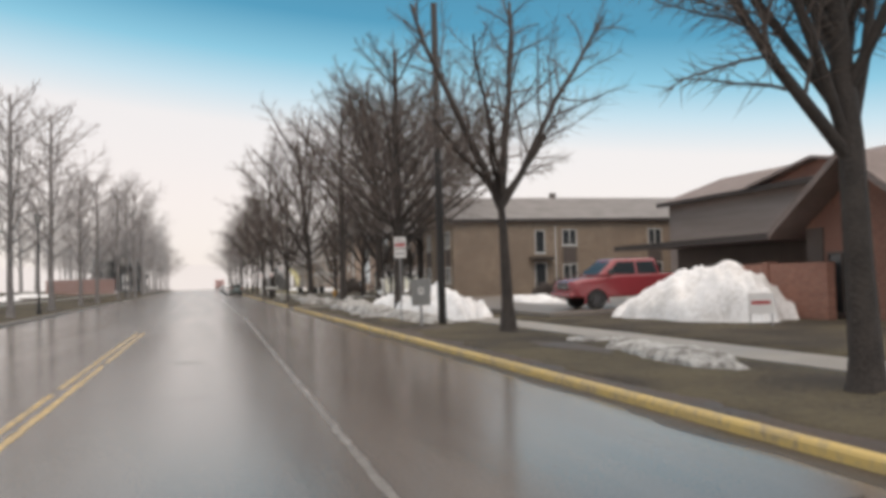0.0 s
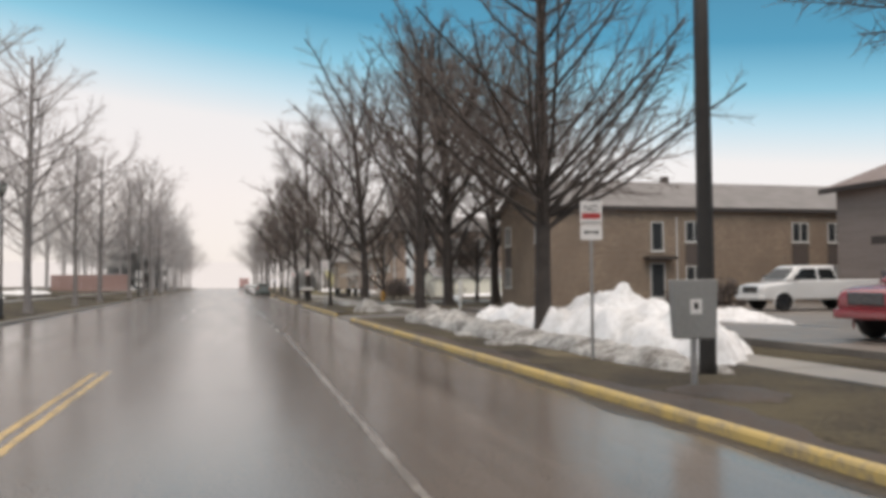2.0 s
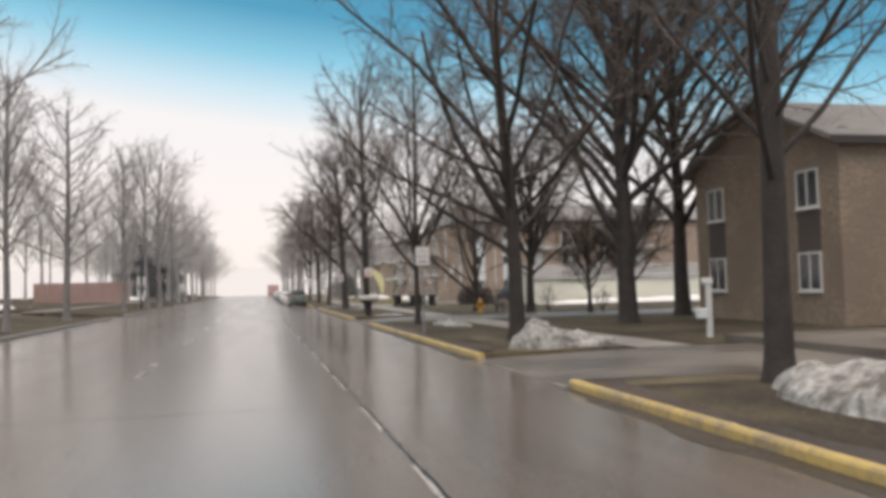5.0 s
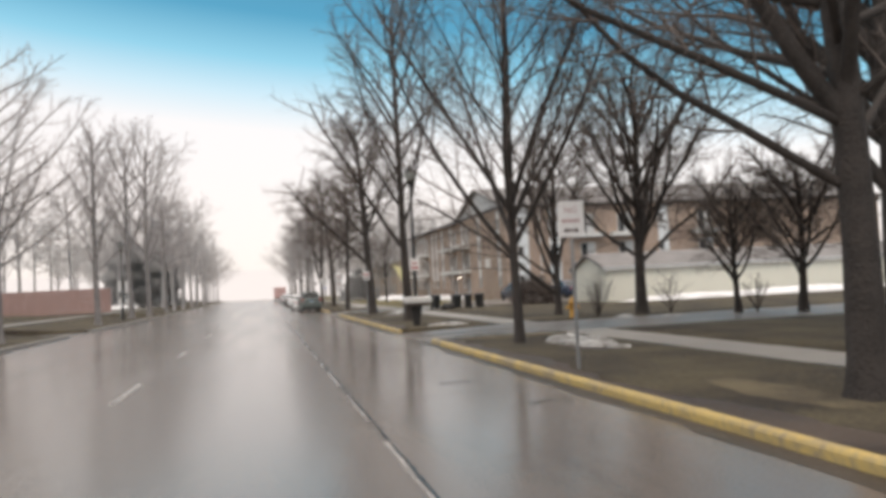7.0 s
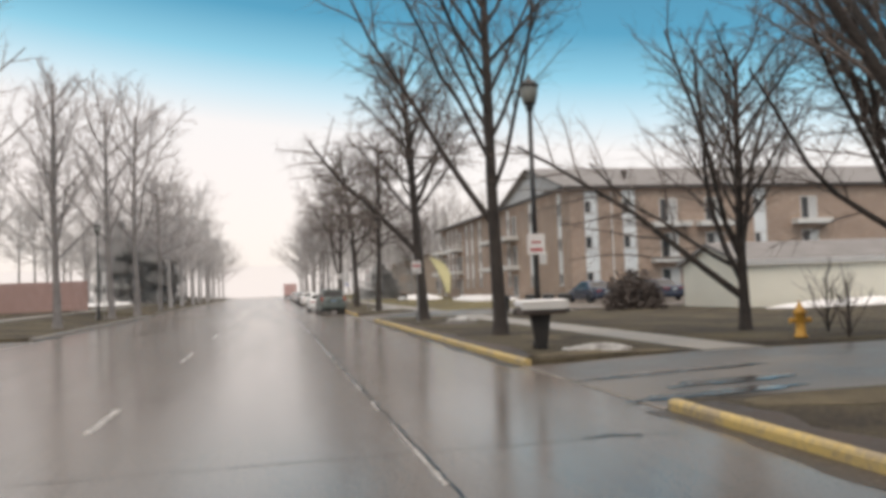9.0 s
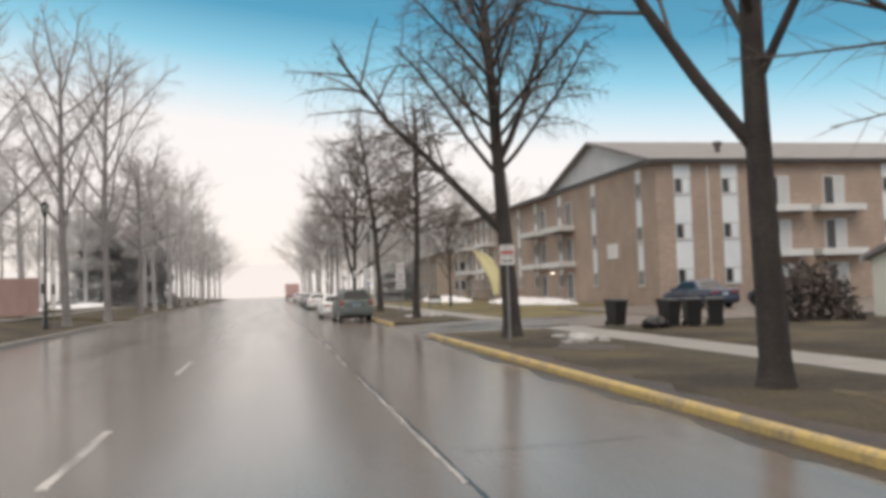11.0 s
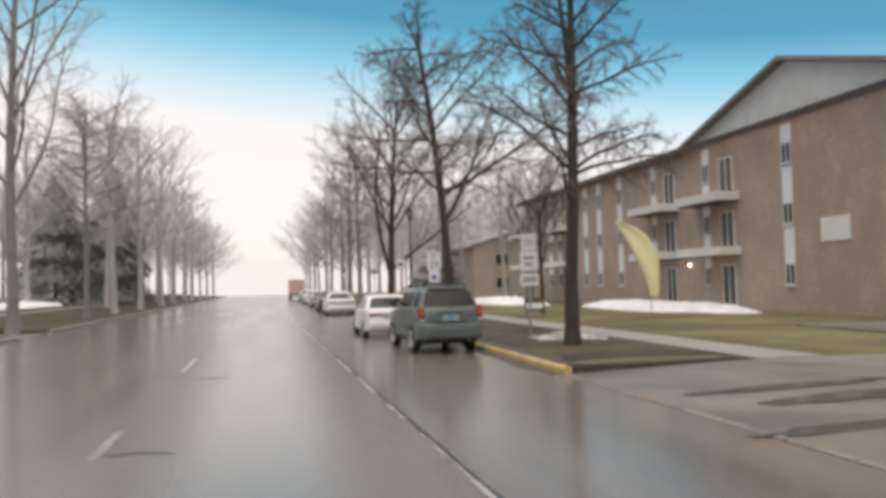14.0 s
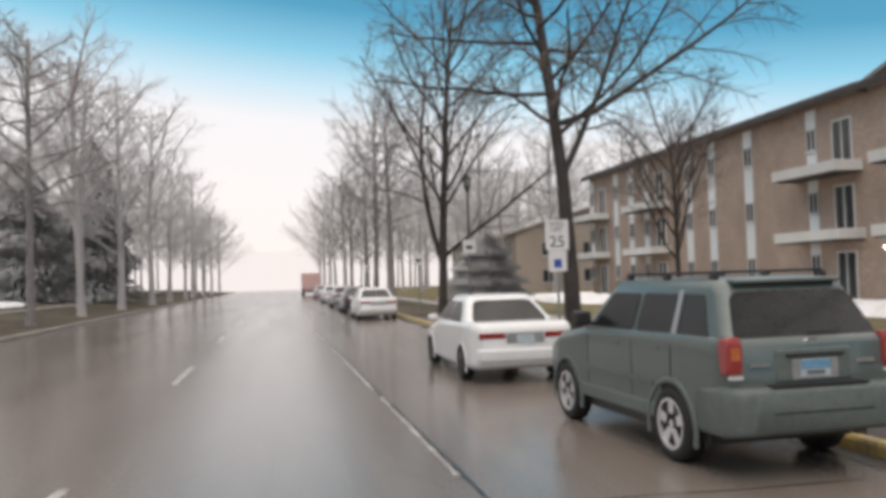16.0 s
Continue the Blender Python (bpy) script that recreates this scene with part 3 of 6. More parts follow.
for k, (x, y, h) in enumerate(((14.9, 87.85, 1.7), (16.8, 85.02, 1.5), (18.9, 82.19, 1.3), (13.9, 85.73, 1.4))):
    tree("low bare twiggy garden shrub", pose(x, y, TOP), 60 + k, SHRUB, h, 0.03, limbs=[(0.05, a * 72 + k * 20, 32, h * 0.9, 0.02) for a in range(5)], group="garden shrubs", category="shrub")

# far trees, both sides of the street, bark paled with painted haze
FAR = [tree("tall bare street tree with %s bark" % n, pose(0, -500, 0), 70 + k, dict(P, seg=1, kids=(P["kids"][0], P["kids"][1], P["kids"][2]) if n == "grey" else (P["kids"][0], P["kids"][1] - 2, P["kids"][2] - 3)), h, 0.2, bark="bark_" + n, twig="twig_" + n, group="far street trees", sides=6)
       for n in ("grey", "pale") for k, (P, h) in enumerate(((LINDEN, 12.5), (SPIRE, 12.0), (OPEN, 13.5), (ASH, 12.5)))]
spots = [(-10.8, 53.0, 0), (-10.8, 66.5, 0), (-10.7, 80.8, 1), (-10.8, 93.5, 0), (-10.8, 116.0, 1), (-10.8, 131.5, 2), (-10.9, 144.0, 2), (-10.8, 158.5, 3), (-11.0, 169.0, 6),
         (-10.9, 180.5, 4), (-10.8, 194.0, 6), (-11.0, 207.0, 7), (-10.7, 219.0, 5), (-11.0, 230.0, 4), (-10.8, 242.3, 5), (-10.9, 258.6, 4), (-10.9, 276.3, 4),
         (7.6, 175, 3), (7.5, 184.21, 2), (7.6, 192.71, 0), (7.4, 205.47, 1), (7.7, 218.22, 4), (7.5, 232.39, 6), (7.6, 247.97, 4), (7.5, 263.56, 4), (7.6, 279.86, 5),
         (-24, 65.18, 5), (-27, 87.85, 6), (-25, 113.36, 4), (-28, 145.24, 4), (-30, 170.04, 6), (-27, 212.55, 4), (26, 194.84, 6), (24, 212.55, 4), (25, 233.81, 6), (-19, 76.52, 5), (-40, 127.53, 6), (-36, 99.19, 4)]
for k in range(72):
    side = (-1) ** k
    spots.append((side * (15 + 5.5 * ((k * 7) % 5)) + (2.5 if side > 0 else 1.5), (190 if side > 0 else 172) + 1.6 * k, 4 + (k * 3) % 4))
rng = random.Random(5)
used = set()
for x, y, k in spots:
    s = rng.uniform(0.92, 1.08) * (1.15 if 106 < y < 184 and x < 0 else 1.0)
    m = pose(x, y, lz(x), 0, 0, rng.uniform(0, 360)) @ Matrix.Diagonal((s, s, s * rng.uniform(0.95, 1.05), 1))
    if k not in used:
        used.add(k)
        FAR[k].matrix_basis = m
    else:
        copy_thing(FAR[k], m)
for k, ob in enumerate(FAR):
    if k not in used:
        for o in (*ob.children_recursive, ob):
            bpy.data.objects.remove(o)


def conifer(at, seed, height, spread, label, fine=1.0):
    rng = random.Random(seed)
    t = thing("spruce", label, "conifer", at, "spruces")
    V, F = tube([[(Vector((0, 0, -0.1)), 0.2), (Vector((0, 0, height * 0.5)), 0.12), (Vector((0, 0, height)), 0.02)]], 7)
    raw("trunk", V, F, M["bark"], t, smooth=True)
    V, F = [], []
    for i in range(int(height * 2100 / fine ** 1.6)):
        f = rng.random() ** 0.8
        z = height * (0.06 + 0.94 * f)
        r = spread * (1 - f) ** 0.55 * rng.uniform(0.3, 1.04) * (1 + 0.18 * math.sin(f * 31 + seed))
        a = rng.uniform(0, 6.283)
        c = Vector((r * math.cos(a), r * math.sin(a), z - r * 0.22))
        out = Vector((math.cos(a), math.sin(a), -0.5 + rng.uniform(-0.6, 0.6)))
        side = Vector((-math.sin(a), math.cos(a), 0))
        s = rng.uniform(0.12, 0.26) * fine
        b = len(V)
        V += [c - out * s * 0.6, c + side * s * 0.45, c + out * s, c - side * s * 0.45 + Vector((0, 0, 0.1))]
        F += [(b, b + 1, b + 2), (b, b + 2, b + 3)]
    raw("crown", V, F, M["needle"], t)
    return t


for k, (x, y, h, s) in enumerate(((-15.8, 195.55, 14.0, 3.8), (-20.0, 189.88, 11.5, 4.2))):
    conifer(pose(x, y, lz(x)), k, h, s, "dense spruce in a far yard, greyed by painted haze")
conifer(pose(14.2, 175, TOP), 9, 4.6, 3.2, "round evergreen far along the street, greyed by painted haze", 0.5)


# ---- snow ----
def heap(label, cx, cy, rx, ry, h, seed, material="snow", rot=0, lumps=0.35, base=TOP, skew=0.0):
    """A snow remnant: a crusty mound, or thin scraps with ragged broken edges."""
    n = 64 if h > 0.3 else 72
    size = max(rx, ry)
    V, F = [], []
    for j in range(n + 1):
        for i in range(n + 1):
            u, v = 2 * i / n - 1, 2 * j / n - 1
            X, Y = u * rx, v * ry
            rr = math.hypot(u, v)
            e = 1 + 0.28 * noise.noise(Vector((u * 1.6, v * 1.6, seed)))
            crag = noise.noise(Vector((X * 1.3, Y * 1.3, seed))) + 0.55 * noise.noise(Vector((X * 3.1, Y * 3.1, seed + 4)))
            crust = abs(noise.noise(Vector((X * 2.2, Y * 1.6, seed + 7)))) + 0.5 * abs(noise.noise(Vector((X * 5.5, Y * 4.5, seed + 2))))
            s = 1 - (rr / (0.86 * e)) ** 2
            if h <= 0.3:
                s = min(1.0, s * 1.1 + 0.95 * crag - 0.12) if rr < 0.97 else 0.0
                z = h * max(s, 0.0) ** 0.5 * (0.75 + 0.5 * crust)
            else:
                s = s + 0.20 * crag * max(0.0, min(1.0, (1.0 - rr) * 4)) if rr < 0.97 else 0.0
                z = h * max(s, 0.0) ** 0.58 * (1 + lumps * noise.noise(Vector((u * 2.3, v * 2.3, seed + 9))) - 0.10 * crust) - (0.11 if h > 0.8 else 0.17) * crust * min(1.0, h) + (0.05 if h > 0.8 else 0.14) * crag * min(1.0, h)
            z *= 1 - skew * (v + 0.25)
            V.append((X, Y, max(z, 0) - (0.07 if s <= 0 else -0.015)))
    for j in range(n):
        for i in range(n):
            a = j * (n + 1) + i
            q = (a, a + 1, a + n + 2, a + n + 1)
            if max(V[w][2] for w in q) > -0.05:
                F.append(q)
    t = raw("snow_mound" if h > 0.3 else "snow_patch", V, F, M[material], smooth=True, at=pose(cx, cy, (lz(cx) if cx < LEFT else base) - 0.01, 0, 0, rot))
    return tagged(t, label, "snow", "snow remnants")


heap("tall white ploughed snow heap beside the driveway", 16.5, 25.4, 2.2, 4.9, 1.95, 13, rot=6, lumps=0.2, skew=0.6)
heap("long white roadside snow bank behind the sign", 9.7, 34.4, 1.85, 6.4, 1.2, 4, lumps=0.5)
heap("dirty grey roadside snow bank", 8.0, 40.38, 1.1, 6.73, 0.40, 5, "slush")
heap("dirty grey foot of the snow bank", 8.2, 32.6, 0.9, 5.4, 0.31, 18, "slush", lumps=0.6)
heap("white hump of a roadside snow bank", 9.6, 42.3, 1.4, 3.6, 0.75, 6)
heap("dirty grey end of the snow bank", 8.3, 47.47, 1.2, 4.25, 0.55, 7, "slush")
heap("thin melting grey snow patch on the verge", 8.9, 14.6, 0.9, 3.6, 0.18, 8, "slush", rot=-8)
heap("dirty melting snow heap at the driveway corner", 7.6, 59.73, 1.2, 0.78, 0.62, 9, "slush", lumps=0.45)
heap("dirty slush at the foot of the snow heap", 8.6, 59.3, 1.1, 0.43, 0.25, 19, "slush")
heap("melting grey snow patch on the verge", 8.3, 73.4, 0.7, 2.55, 0.18, 10, "slush")
heap("melting snow patch on the verge", 7.75, 86.1, 0.9, 0.99, 0.12, 11, "slush")
heap("small melting snow patch on the verge", 8.9, 104.5, 0.6, 1.42, 0.16, 12, "slush")
heap("melting snow patch beside the sign post", 8.4, 127.18, 1.2, 1.56, 0.14, 13, "slush")
heap("white snow strip along the brick flats", 20.6, 146.66, 2.6, 10.63, 0.45, 14)
heap("white snow strip along the far lawn", 18.0, 167.21, 2.4, 9.92, 0.5, 15)
heap("white snow strip before the cream garage", 33.0, 101.74, 12.5, 1.56, 0.4, 16)
heap("low snow strip by the parking lot", 17.5, 42.0, 1.0, 4.61, 0.38, 17, base=0.3)
for k, (x, y, a, b) in enumerate(((-19, 83.6, 3.0, 6.38), (-20, 106.28, 3, 5.67), (-20, 150.91, 3.0, 8.5), (-19, 173.58, 3.0, 9.92), (-18, 205.47, 3, 8.5))):
    heap("low white snow strip on the far lawn", x, y, a, b, 0.32, 20 + k)
for k, (x, y) in enumerate(((9.0, 18.42), (8.7, 105.57), (8.1, 103.09), (7.2, 39.68), (6.9, 35.78), (14.5, 84.31), (15.8, 83.25))):
    heap("small scrap of melting snow on the grass", x, y, 0.4, 0.7, 0.07, 40 + k, "slush")


# ---- buildings ----
def gable(t, x0, x1, y0, y1, eave, rise, over, wall, roof, along="x", name="roof", fascia="fascia", thick=0.18):
    """Walls with gable ends and two roof slabs. along: the way the ridge runs."""
    if along == "x":
        c = (y0 + y1) / 2
        pts = [(y0, 0), (y1, 0), (y1, eave), (c, eave + rise), (y0, eave)]
        part("wall", prism(pts, x0, x1, "x"), wall, t)
        k = rise / (c - y0)
        for s in (-1, 1):
            e = c + s * (c - y0 + over)
            q = [(c, eave + rise + 0.02), (c, eave + rise + 0.02 + thick), (e, eave - k * over + 0.02 + thick), (e, eave - k * over + 0.02)]
            part(name, prism(q, x0 - over, x1 + over, "x"), roof, t)
            part("fascia", box(x0 - over - 0.03, x1 + over + 0.03, e - 0.06 if s < 0 else e, e if s < 0 else e + 0.06, eave - k * over - 0.08, eave - k * over + 0.02 + thick), M[fascia], t)
    else:
        c = (x0 + x1) / 2
        pts = [(x0, 0), (x1, 0), (x1, eave), (c, eave + rise), (x0, eave)]
        part("wall", prism(pts, y0, y1, "y"), wall, t)
        k = rise / (c - x0)
        for s in (-1, 1):
            e = c + s * (c - x0 + over)
            q = [(c, eave + rise + 0.02), (c, eave + rise + 0.02 + thick), (e, eave - k * over + 0.02 + thick), (e, eave - k * over + 0.02)]
            part(name, prism(q, y0 - over, y1 + over, "y"), roof, t)
            part("fascia", box(e - 0.06 if s < 0 else e, e if s < 0 else e + 0.06, y0 - over - 0.03, y1 + over + 0.03, eave - k * over - 0.08, eave - k * over + 0.02 + thick), M[fascia], t)


def window(t, face, at, c, z0, z1, w, sashes=2, frame_m="trim", depth=0.07):
    """A framed window on a wall. face: 'w' looks west from x=at, 's' south from y=at; c: its middle along the wall."""
    def bx(a, b, d0, d1, lo, hi, bm=None):
        return box(at - d1, at - d0, a, b, lo, hi, bm=bm) if face == "w" else box(a, b, at - d1, at - d0, lo, hi, bm=bm)
    f = 0.07
    bm = bx(c - w / 2, c - w / 2 + f, 0.0, depth, z0, z1)
    bx(c + w / 2 - f, c + w / 2, 0.0, depth, z0, z1, bm)
    bx(c - w / 2 + f, c + w / 2 - f, 0.0, depth, z1 - f, z1, bm)
    bx(c - w / 2 + f, c + w / 2 - f, 0.0, depth, z0, z0 + f, bm)
    for k in range(1, sashes):
        m = c - w / 2 + w * k / sashes
        bx(m - 0.035, m + 0.035, 0.0, depth, z0 + f, z1 - f, bm)
    win = part("window", bm, M[frame_m], t)
    part("pane", bx(c - w / 2 + f, c + w / 2 - f, -0.02, 0.02, z0 + f, z1 - f), M["pane"], win)
    part("sill", bx(c - w / 2 - 0.05, c + w / 2 + 0.05, 0.0, depth + 0.06, z0 - 0.07, z0 - 0.002), M[frame_m], win)
    return win


def slab(t, name, material, face, at, a, b, d0, d1, lo, hi, parent=None, label=""):
    bm = box(at - d1, at - d0, a, b, lo, hi) if face == "w" else box(a, b, at - d1, at - d0, lo, hi)
    return part(name, bm, material, parent or t, label)


# two-storey tan brick flats
flats = thing("apartment_building", "two-storey tan brick apartment block with a grey gable roof", "building", pose(0, 0, TOP - 0.05) @ Matrix.Diagonal((1, 0.7085, 1, 1)))
gable(flats, 19.3, 62, 89.5, 102.5, 6.28, 2.05, 0.45, M["brick_tan"], M["shingle"], "x")
for y in (91.8, 100.2):
    for z in (1.2, 4.1):
        window(flats, "w", 19.3, y, z, z + 1.35, 1.7)
    slab(flats, "spandrel", M["siding_dark"], "w", 19.3, y - 0.85, y + 0.85, 0.0, 0.03, 2.58, 4.0)
for x in (29.4, 37.4, 40.2, 45.5, 48.6):
    for z in (1.2, 4.1):
        window(flats, "s", 89.5, x, z, z + 1.35, 1.3)
    slab(flats, "spandrel", M["siding_dark"], "s", 89.5, x - 0.65, x + 0.65, 0.0, 0.03, 2.58, 4.0)
for x in (26.75, 42.6):
    window(flats, "s", 89.5, x, 3.5, 5.4, 0.9, 1)
    window(flats, "s", 89.5, x, 0.5, 2.75, 1.05, 1)
    slab(flats, "canopy", M["fascia"], "s", 89.5, x - 1.0, x + 1.0, 0.0, 1.1, 2.95, 3.15)
    slab(flats, "downspout", M["trim"], "s", 89.5, x + 1.35, x + 1.43, 0.0, 0.08, 0.3, 5.7)
part("chimney", box(30.0, 30.5, 96.5, 97.0, 8.1, 9.0), M["siding_dark"], flats)

# red-brick house with a big brown roof
house = thing("house", "dark red brick house under a large brown shingle roof", "house", pose(0, 0.46, TOP) @ Matrix.Diagonal((1, 0.613, 1, 1)))
part("wall", box(23.0, 34.9, 36.0, 59.0, 0, 2.719), M["siding_dark"], house, "dark wall under the deep eave")
part("lower_roof", prism([(19.9, 2.72), (19.9, 2.92), (27.4, 3.16), (35.0, 2.92), (35.0, 2.72)], 37.0, 60.1, "y"), M["shingle_brown"], house)
part("fascia", box(19.82, 19.895, 37.0, 60.1, 2.68, 2.94), M["fascia"], house)
part("gable_wall", prism([(27.2, 0), (36.2, 0), (36.2, 2.95), (31.7, 4.8), (27.2, 2.95)], 19.2, 30, "x"), M["brick_house"], house)
for s in (-1, 1):
    part("gable_roof", prism([(31.7, 4.85), (31.7, 5.1), (31.7 + s * 5.4, 2.85), (31.7 + s * 5.4, 2.6)], 18.1, 30, "x"), M["shingle_brown"], house)
part("wing_wall", box(18.25, 18.55, 33.0, 41.0, -0.1, 1.78, 0.01), M["brick_house"], house)
part("pilaster", box(18.17, 18.63, 37.4, 37.8, -0.1, 1.84, 0.01), M["brick_house"], house)
slab(house, "dark_cladding", M["siding_dark"], "w", 19.2, 34.9, 36.1, 0.0, 0.06, 1.7, 2.9)
window(house, "w", 19.2, 33.6, 0.12, 2.1, 2.0, 2, "siding_dark")
window(house, "w", 19.2, 29.6, 0.35, 2.1, 1.6, 2, "siding_dark")
# two-storey hall behind it
hall = thing("building", "brown-clad two-storey hall with a low grey-brown roof", "building", pose(0, 0, TOP))
part("wall", box(35.0, 46.0, 34.0, 57.0, 0, 6.9), M["cladding_brown"], hall)
part("gable_end", prism([(35.0, 6.9), (40.3, 8.75), (46.0, 6.9)], 34.0, 57.0, "y"), M["cladding_brown"], hall)
for x0, x1, z0, z1 in ((34.4, 40.3, 6.72, 8.80), (46.6, 40.3, 6.72, 8.80)):
    part("roof", prism([(x0, z0), (x0, z0 + 0.2), (x1, z1 + 0.2), (x1, z1)], 33.4, 57.7, "y"), M["shingle_brown"], hall)
part("fascia", box(34.32, 34.397, 33.4, 57.7, 6.62, 6.94), M["fascia"], hall)
part("cross_gable", prism([(34.4, 6.9), (46.0, 6.9), (40.2, 8.0)], 34.85, 38.0, "x"), M["brick_house"], hall)
for e in (33.9, 46.5):
    part("cross_roof", prism([(40.2, 8.02), (40.2, 8.2), (e, 7.02), (e, 6.84)], 34.2, 39.0, "x"), M["shingle_brown"], hall)

sale = thing("yard_sign", "small white board on a stand beside the snow", "sign", pose(15.2, 19.8, TOP, 0, 0, -25))
part("board", box(-0.36, 0.36, 0, 0.03, 0.35, 0.95, 0.008), M["sign"], sale)
part("writing", box(-0.26, 0.26, -0.004, -0.0005, 0.62, 0.72), M["sign_red"], sale)
for s in (-1, 1):
    part("stake", box(s * 0.3 - 0.02, s * 0.3 + 0.02, 0.0, 0.03, -0.1, 0.349), M["steel"], sale)

# cream garage row
gar = thing("garage", "long low cream-sided garage with a shallow roof", "garage", pose(0, 0, TOP - 0.05) @ Matrix.Diagonal((1, 0.7085, 1, 1)))
gable(gar, 22.0, 47.0, 146.0, 154.0, 2.15, 0.9, 0.25, M["cream"], M["shingle"], "x", fascia="fascia_pale")
def evergreen(at, label, seed, size, leaves):
    """A rounded bush of many small leaf sprays round a short stem."""
    t = thing("evergreen_bush", label, "bush", at, "evergreen bushes")
    rng = random.Random(seed)
    V, F = [], []
    for i in range(leaves):
        a, e = rng.uniform(0, 6.283), math.asin(rng.uniform(0, 1))
        r = rng.uniform(0.7, 1.0) * (1 + 0.2 * math.sin(3 * a + seed))
        c = Vector((size[0] * r * math.cos(a) * math.cos(e), size[1] * r * math.sin(a) * math.cos(e), size[2] * r * math.sin(e)))
        u, w = Vector((rng.uniform(-1, 1), rng.uniform(-1, 1), rng.uniform(-1, 1))) * 0.13, Vector((rng.uniform(-1, 1), rng.uniform(-1, 1), rng.uniform(-1, 1))) * 0.13
        b0 = len(V)
        V += [c - u, c + w, c + u]
        F.append((b0, b0 + 1, b0 + 2))
    raw("foliage", V, F, M["siding_dark"], t)
    V, F = tube([[(Vector((0, 0, -0.1)), 0.09), (Vector((0.05, 0, size[2] * 0.37)), 0.07), (Vector((0, 0.1, size[2] * 0.74)), 0.03)]], 7)
    raw("stem", V, F, M["bark"], t)


evergreen(pose(18.6, 108.12, TOP), "dark rounded evergreen bush beside the garage", 4, (1.5, 1.3, 1.9), 2600)
for k, (x, y, r, h) in enumerate(((23.9, 56.0, 0.9, 1.0), (25.4, 55.7, 0.9, 1.45), (27.0, 56.1, 1.1, 1.6))):
    evergreen(pose(x, y, TOP), "dark low evergreen bush before the tan flats", 11 + k, (r, r, h), 1100)

# three-storey brick flats
tall = thing("apartment_building", "three-storey red-brown brick apartment block with pale window panels and balconies", "building", pose(0, 0, TOP - 0.05) @ Matrix.Diagonal((1, 0.7085, 1, 1)))
X, Y0, Y1, EAVE = 22.7, 180.2, 249.3, 8.62
YG = 206.9   # far end of the gabled front part
gable(tall, X, X + 40, Y0, YG, EAVE, 2.6, 0.5, M["brick_red"], M["shingle"], "x")
part("gable_siding", prism([(Y0, EAVE + 0.02), (YG, EAVE + 0.02), ((Y0 + YG) / 2, EAVE + 2.58)], X - 0.06, X - 0.002, "x"), M["fascia_pale"], tall, "pale grey gable siding")
part("wall", box(X, X + 14, YG, Y1, 0, EAVE), M["brick_red"], tall)
part("roof", prism([(X - 0.5, EAVE), (X - 0.5, EAVE + 0.22), (X + 7, EAVE + 1.4), (X + 14.5, EAVE + 0.22), (X + 14.5, EAVE)], YG + 0.5, Y1 + 0.5, "y"), M["shingle"], tall)
part("fascia", box(X - 0.56, X - 0.505, Y0 - 0.2, Y1 + 0.5, EAVE - 0.15, EAVE + 0.12), M["fascia"], tall)


def window_column(face, at, c, w=1.1):
    for z in (1.25, 3.95, 6.65):
        win = window(tall, face, at, c, z, z + 0.95, w, 2, "fascia_pale")
        if face == "s":
            slab(tall, "blind", M["panel"], face, at, c - w * 0.04, c + w / 2 - 0.072, 0.022, 0.05, z + 0.07, z + 0.88, win, "drawn pale blind")
    for z, t in ((2.21, 1.66), (4.91, 1.66), (7.61, 0.8)):
        slab(tall, "panel", M["panel"], face, at, c - w / 2, c + w / 2, 0.0, 0.05, z, z + t)


def balcony(face, at, c, z, w=3.2):
    b = slab(tall, "balcony", M["trim"], face, at, c - w / 2, c + w / 2, 0.0, 1.25, z - 0.2, z + 0.22)
    # dark sheet paints the balcony's shaded underside
    slab(tall, "soffit", M["fascia"], face, at, c - w / 2 + 0.08, c + w / 2 - 0.08, 0.0, 1.17, z - 0.26, z - 0.202, b)


for y in (183.5, 193.9, 219.4, 224.4, 228.0, 239.0, 242.5):
    window_column("w", X, y, 1.0)
for y in (201.0, 209.6, 233.0, 246.0):
    for z in (0.25, 2.95, 5.65):
        window(tall, "w", X, y, z, z + 2.05, 1.7, 2)
        if z > 1:
            balcony("w", X, y + 1.4, z, 6.0)
    window_column("w", X, y + 2.8, 0.9)
for x in (24.38, 27.48, 38.6):
    window_column("s", Y0, x, 1.08)
for x in (30.75, 34.6, 43.0):
    for z in (0.25, 2.95, 5.65):
        win = window(tall, "s", Y0, x, z, z + 2.05, 1.5, 2)
        slab(tall, "curtain", M["fascia_pale"], "s", Y0, x + 0.04, x + 0.67, 0.022, 0.05, z + 0.07, z + 1.98, win, "drawn grey curtain")
        if z > 1:
            balcony("s", Y0, x, z)
slab(tall, "downspout", M["trim"], "s", Y0, 26.0, 26.1, 0.0, 0.09, 0.3, 8.3)
slab(tall, "plaque", M["sign"], "w", X, 188.3, 190.8, 0.0, 0.06, 3.05, 4.05, label="pale board on the brick wall")
part("chimney", lathe([(0.18, 0), (0.18, 0.7), (0.3, 0.72), (0.3, 0.95)], 12), M["siding_dark"], tall, at=pose(28.6, 184.5, EAVE + 0.75))
part("wall_lamp", lathe([(0.02, 0), (0.05, 0.03), (0.06, 0.08), (0.03, 0.12)], 10), M["bulb"], tall, "lit white wall lamp", at=pose(X - 0.2, 206.2, 2.3))

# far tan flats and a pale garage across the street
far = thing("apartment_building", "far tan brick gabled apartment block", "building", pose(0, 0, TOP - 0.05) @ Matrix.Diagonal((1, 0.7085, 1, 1)))
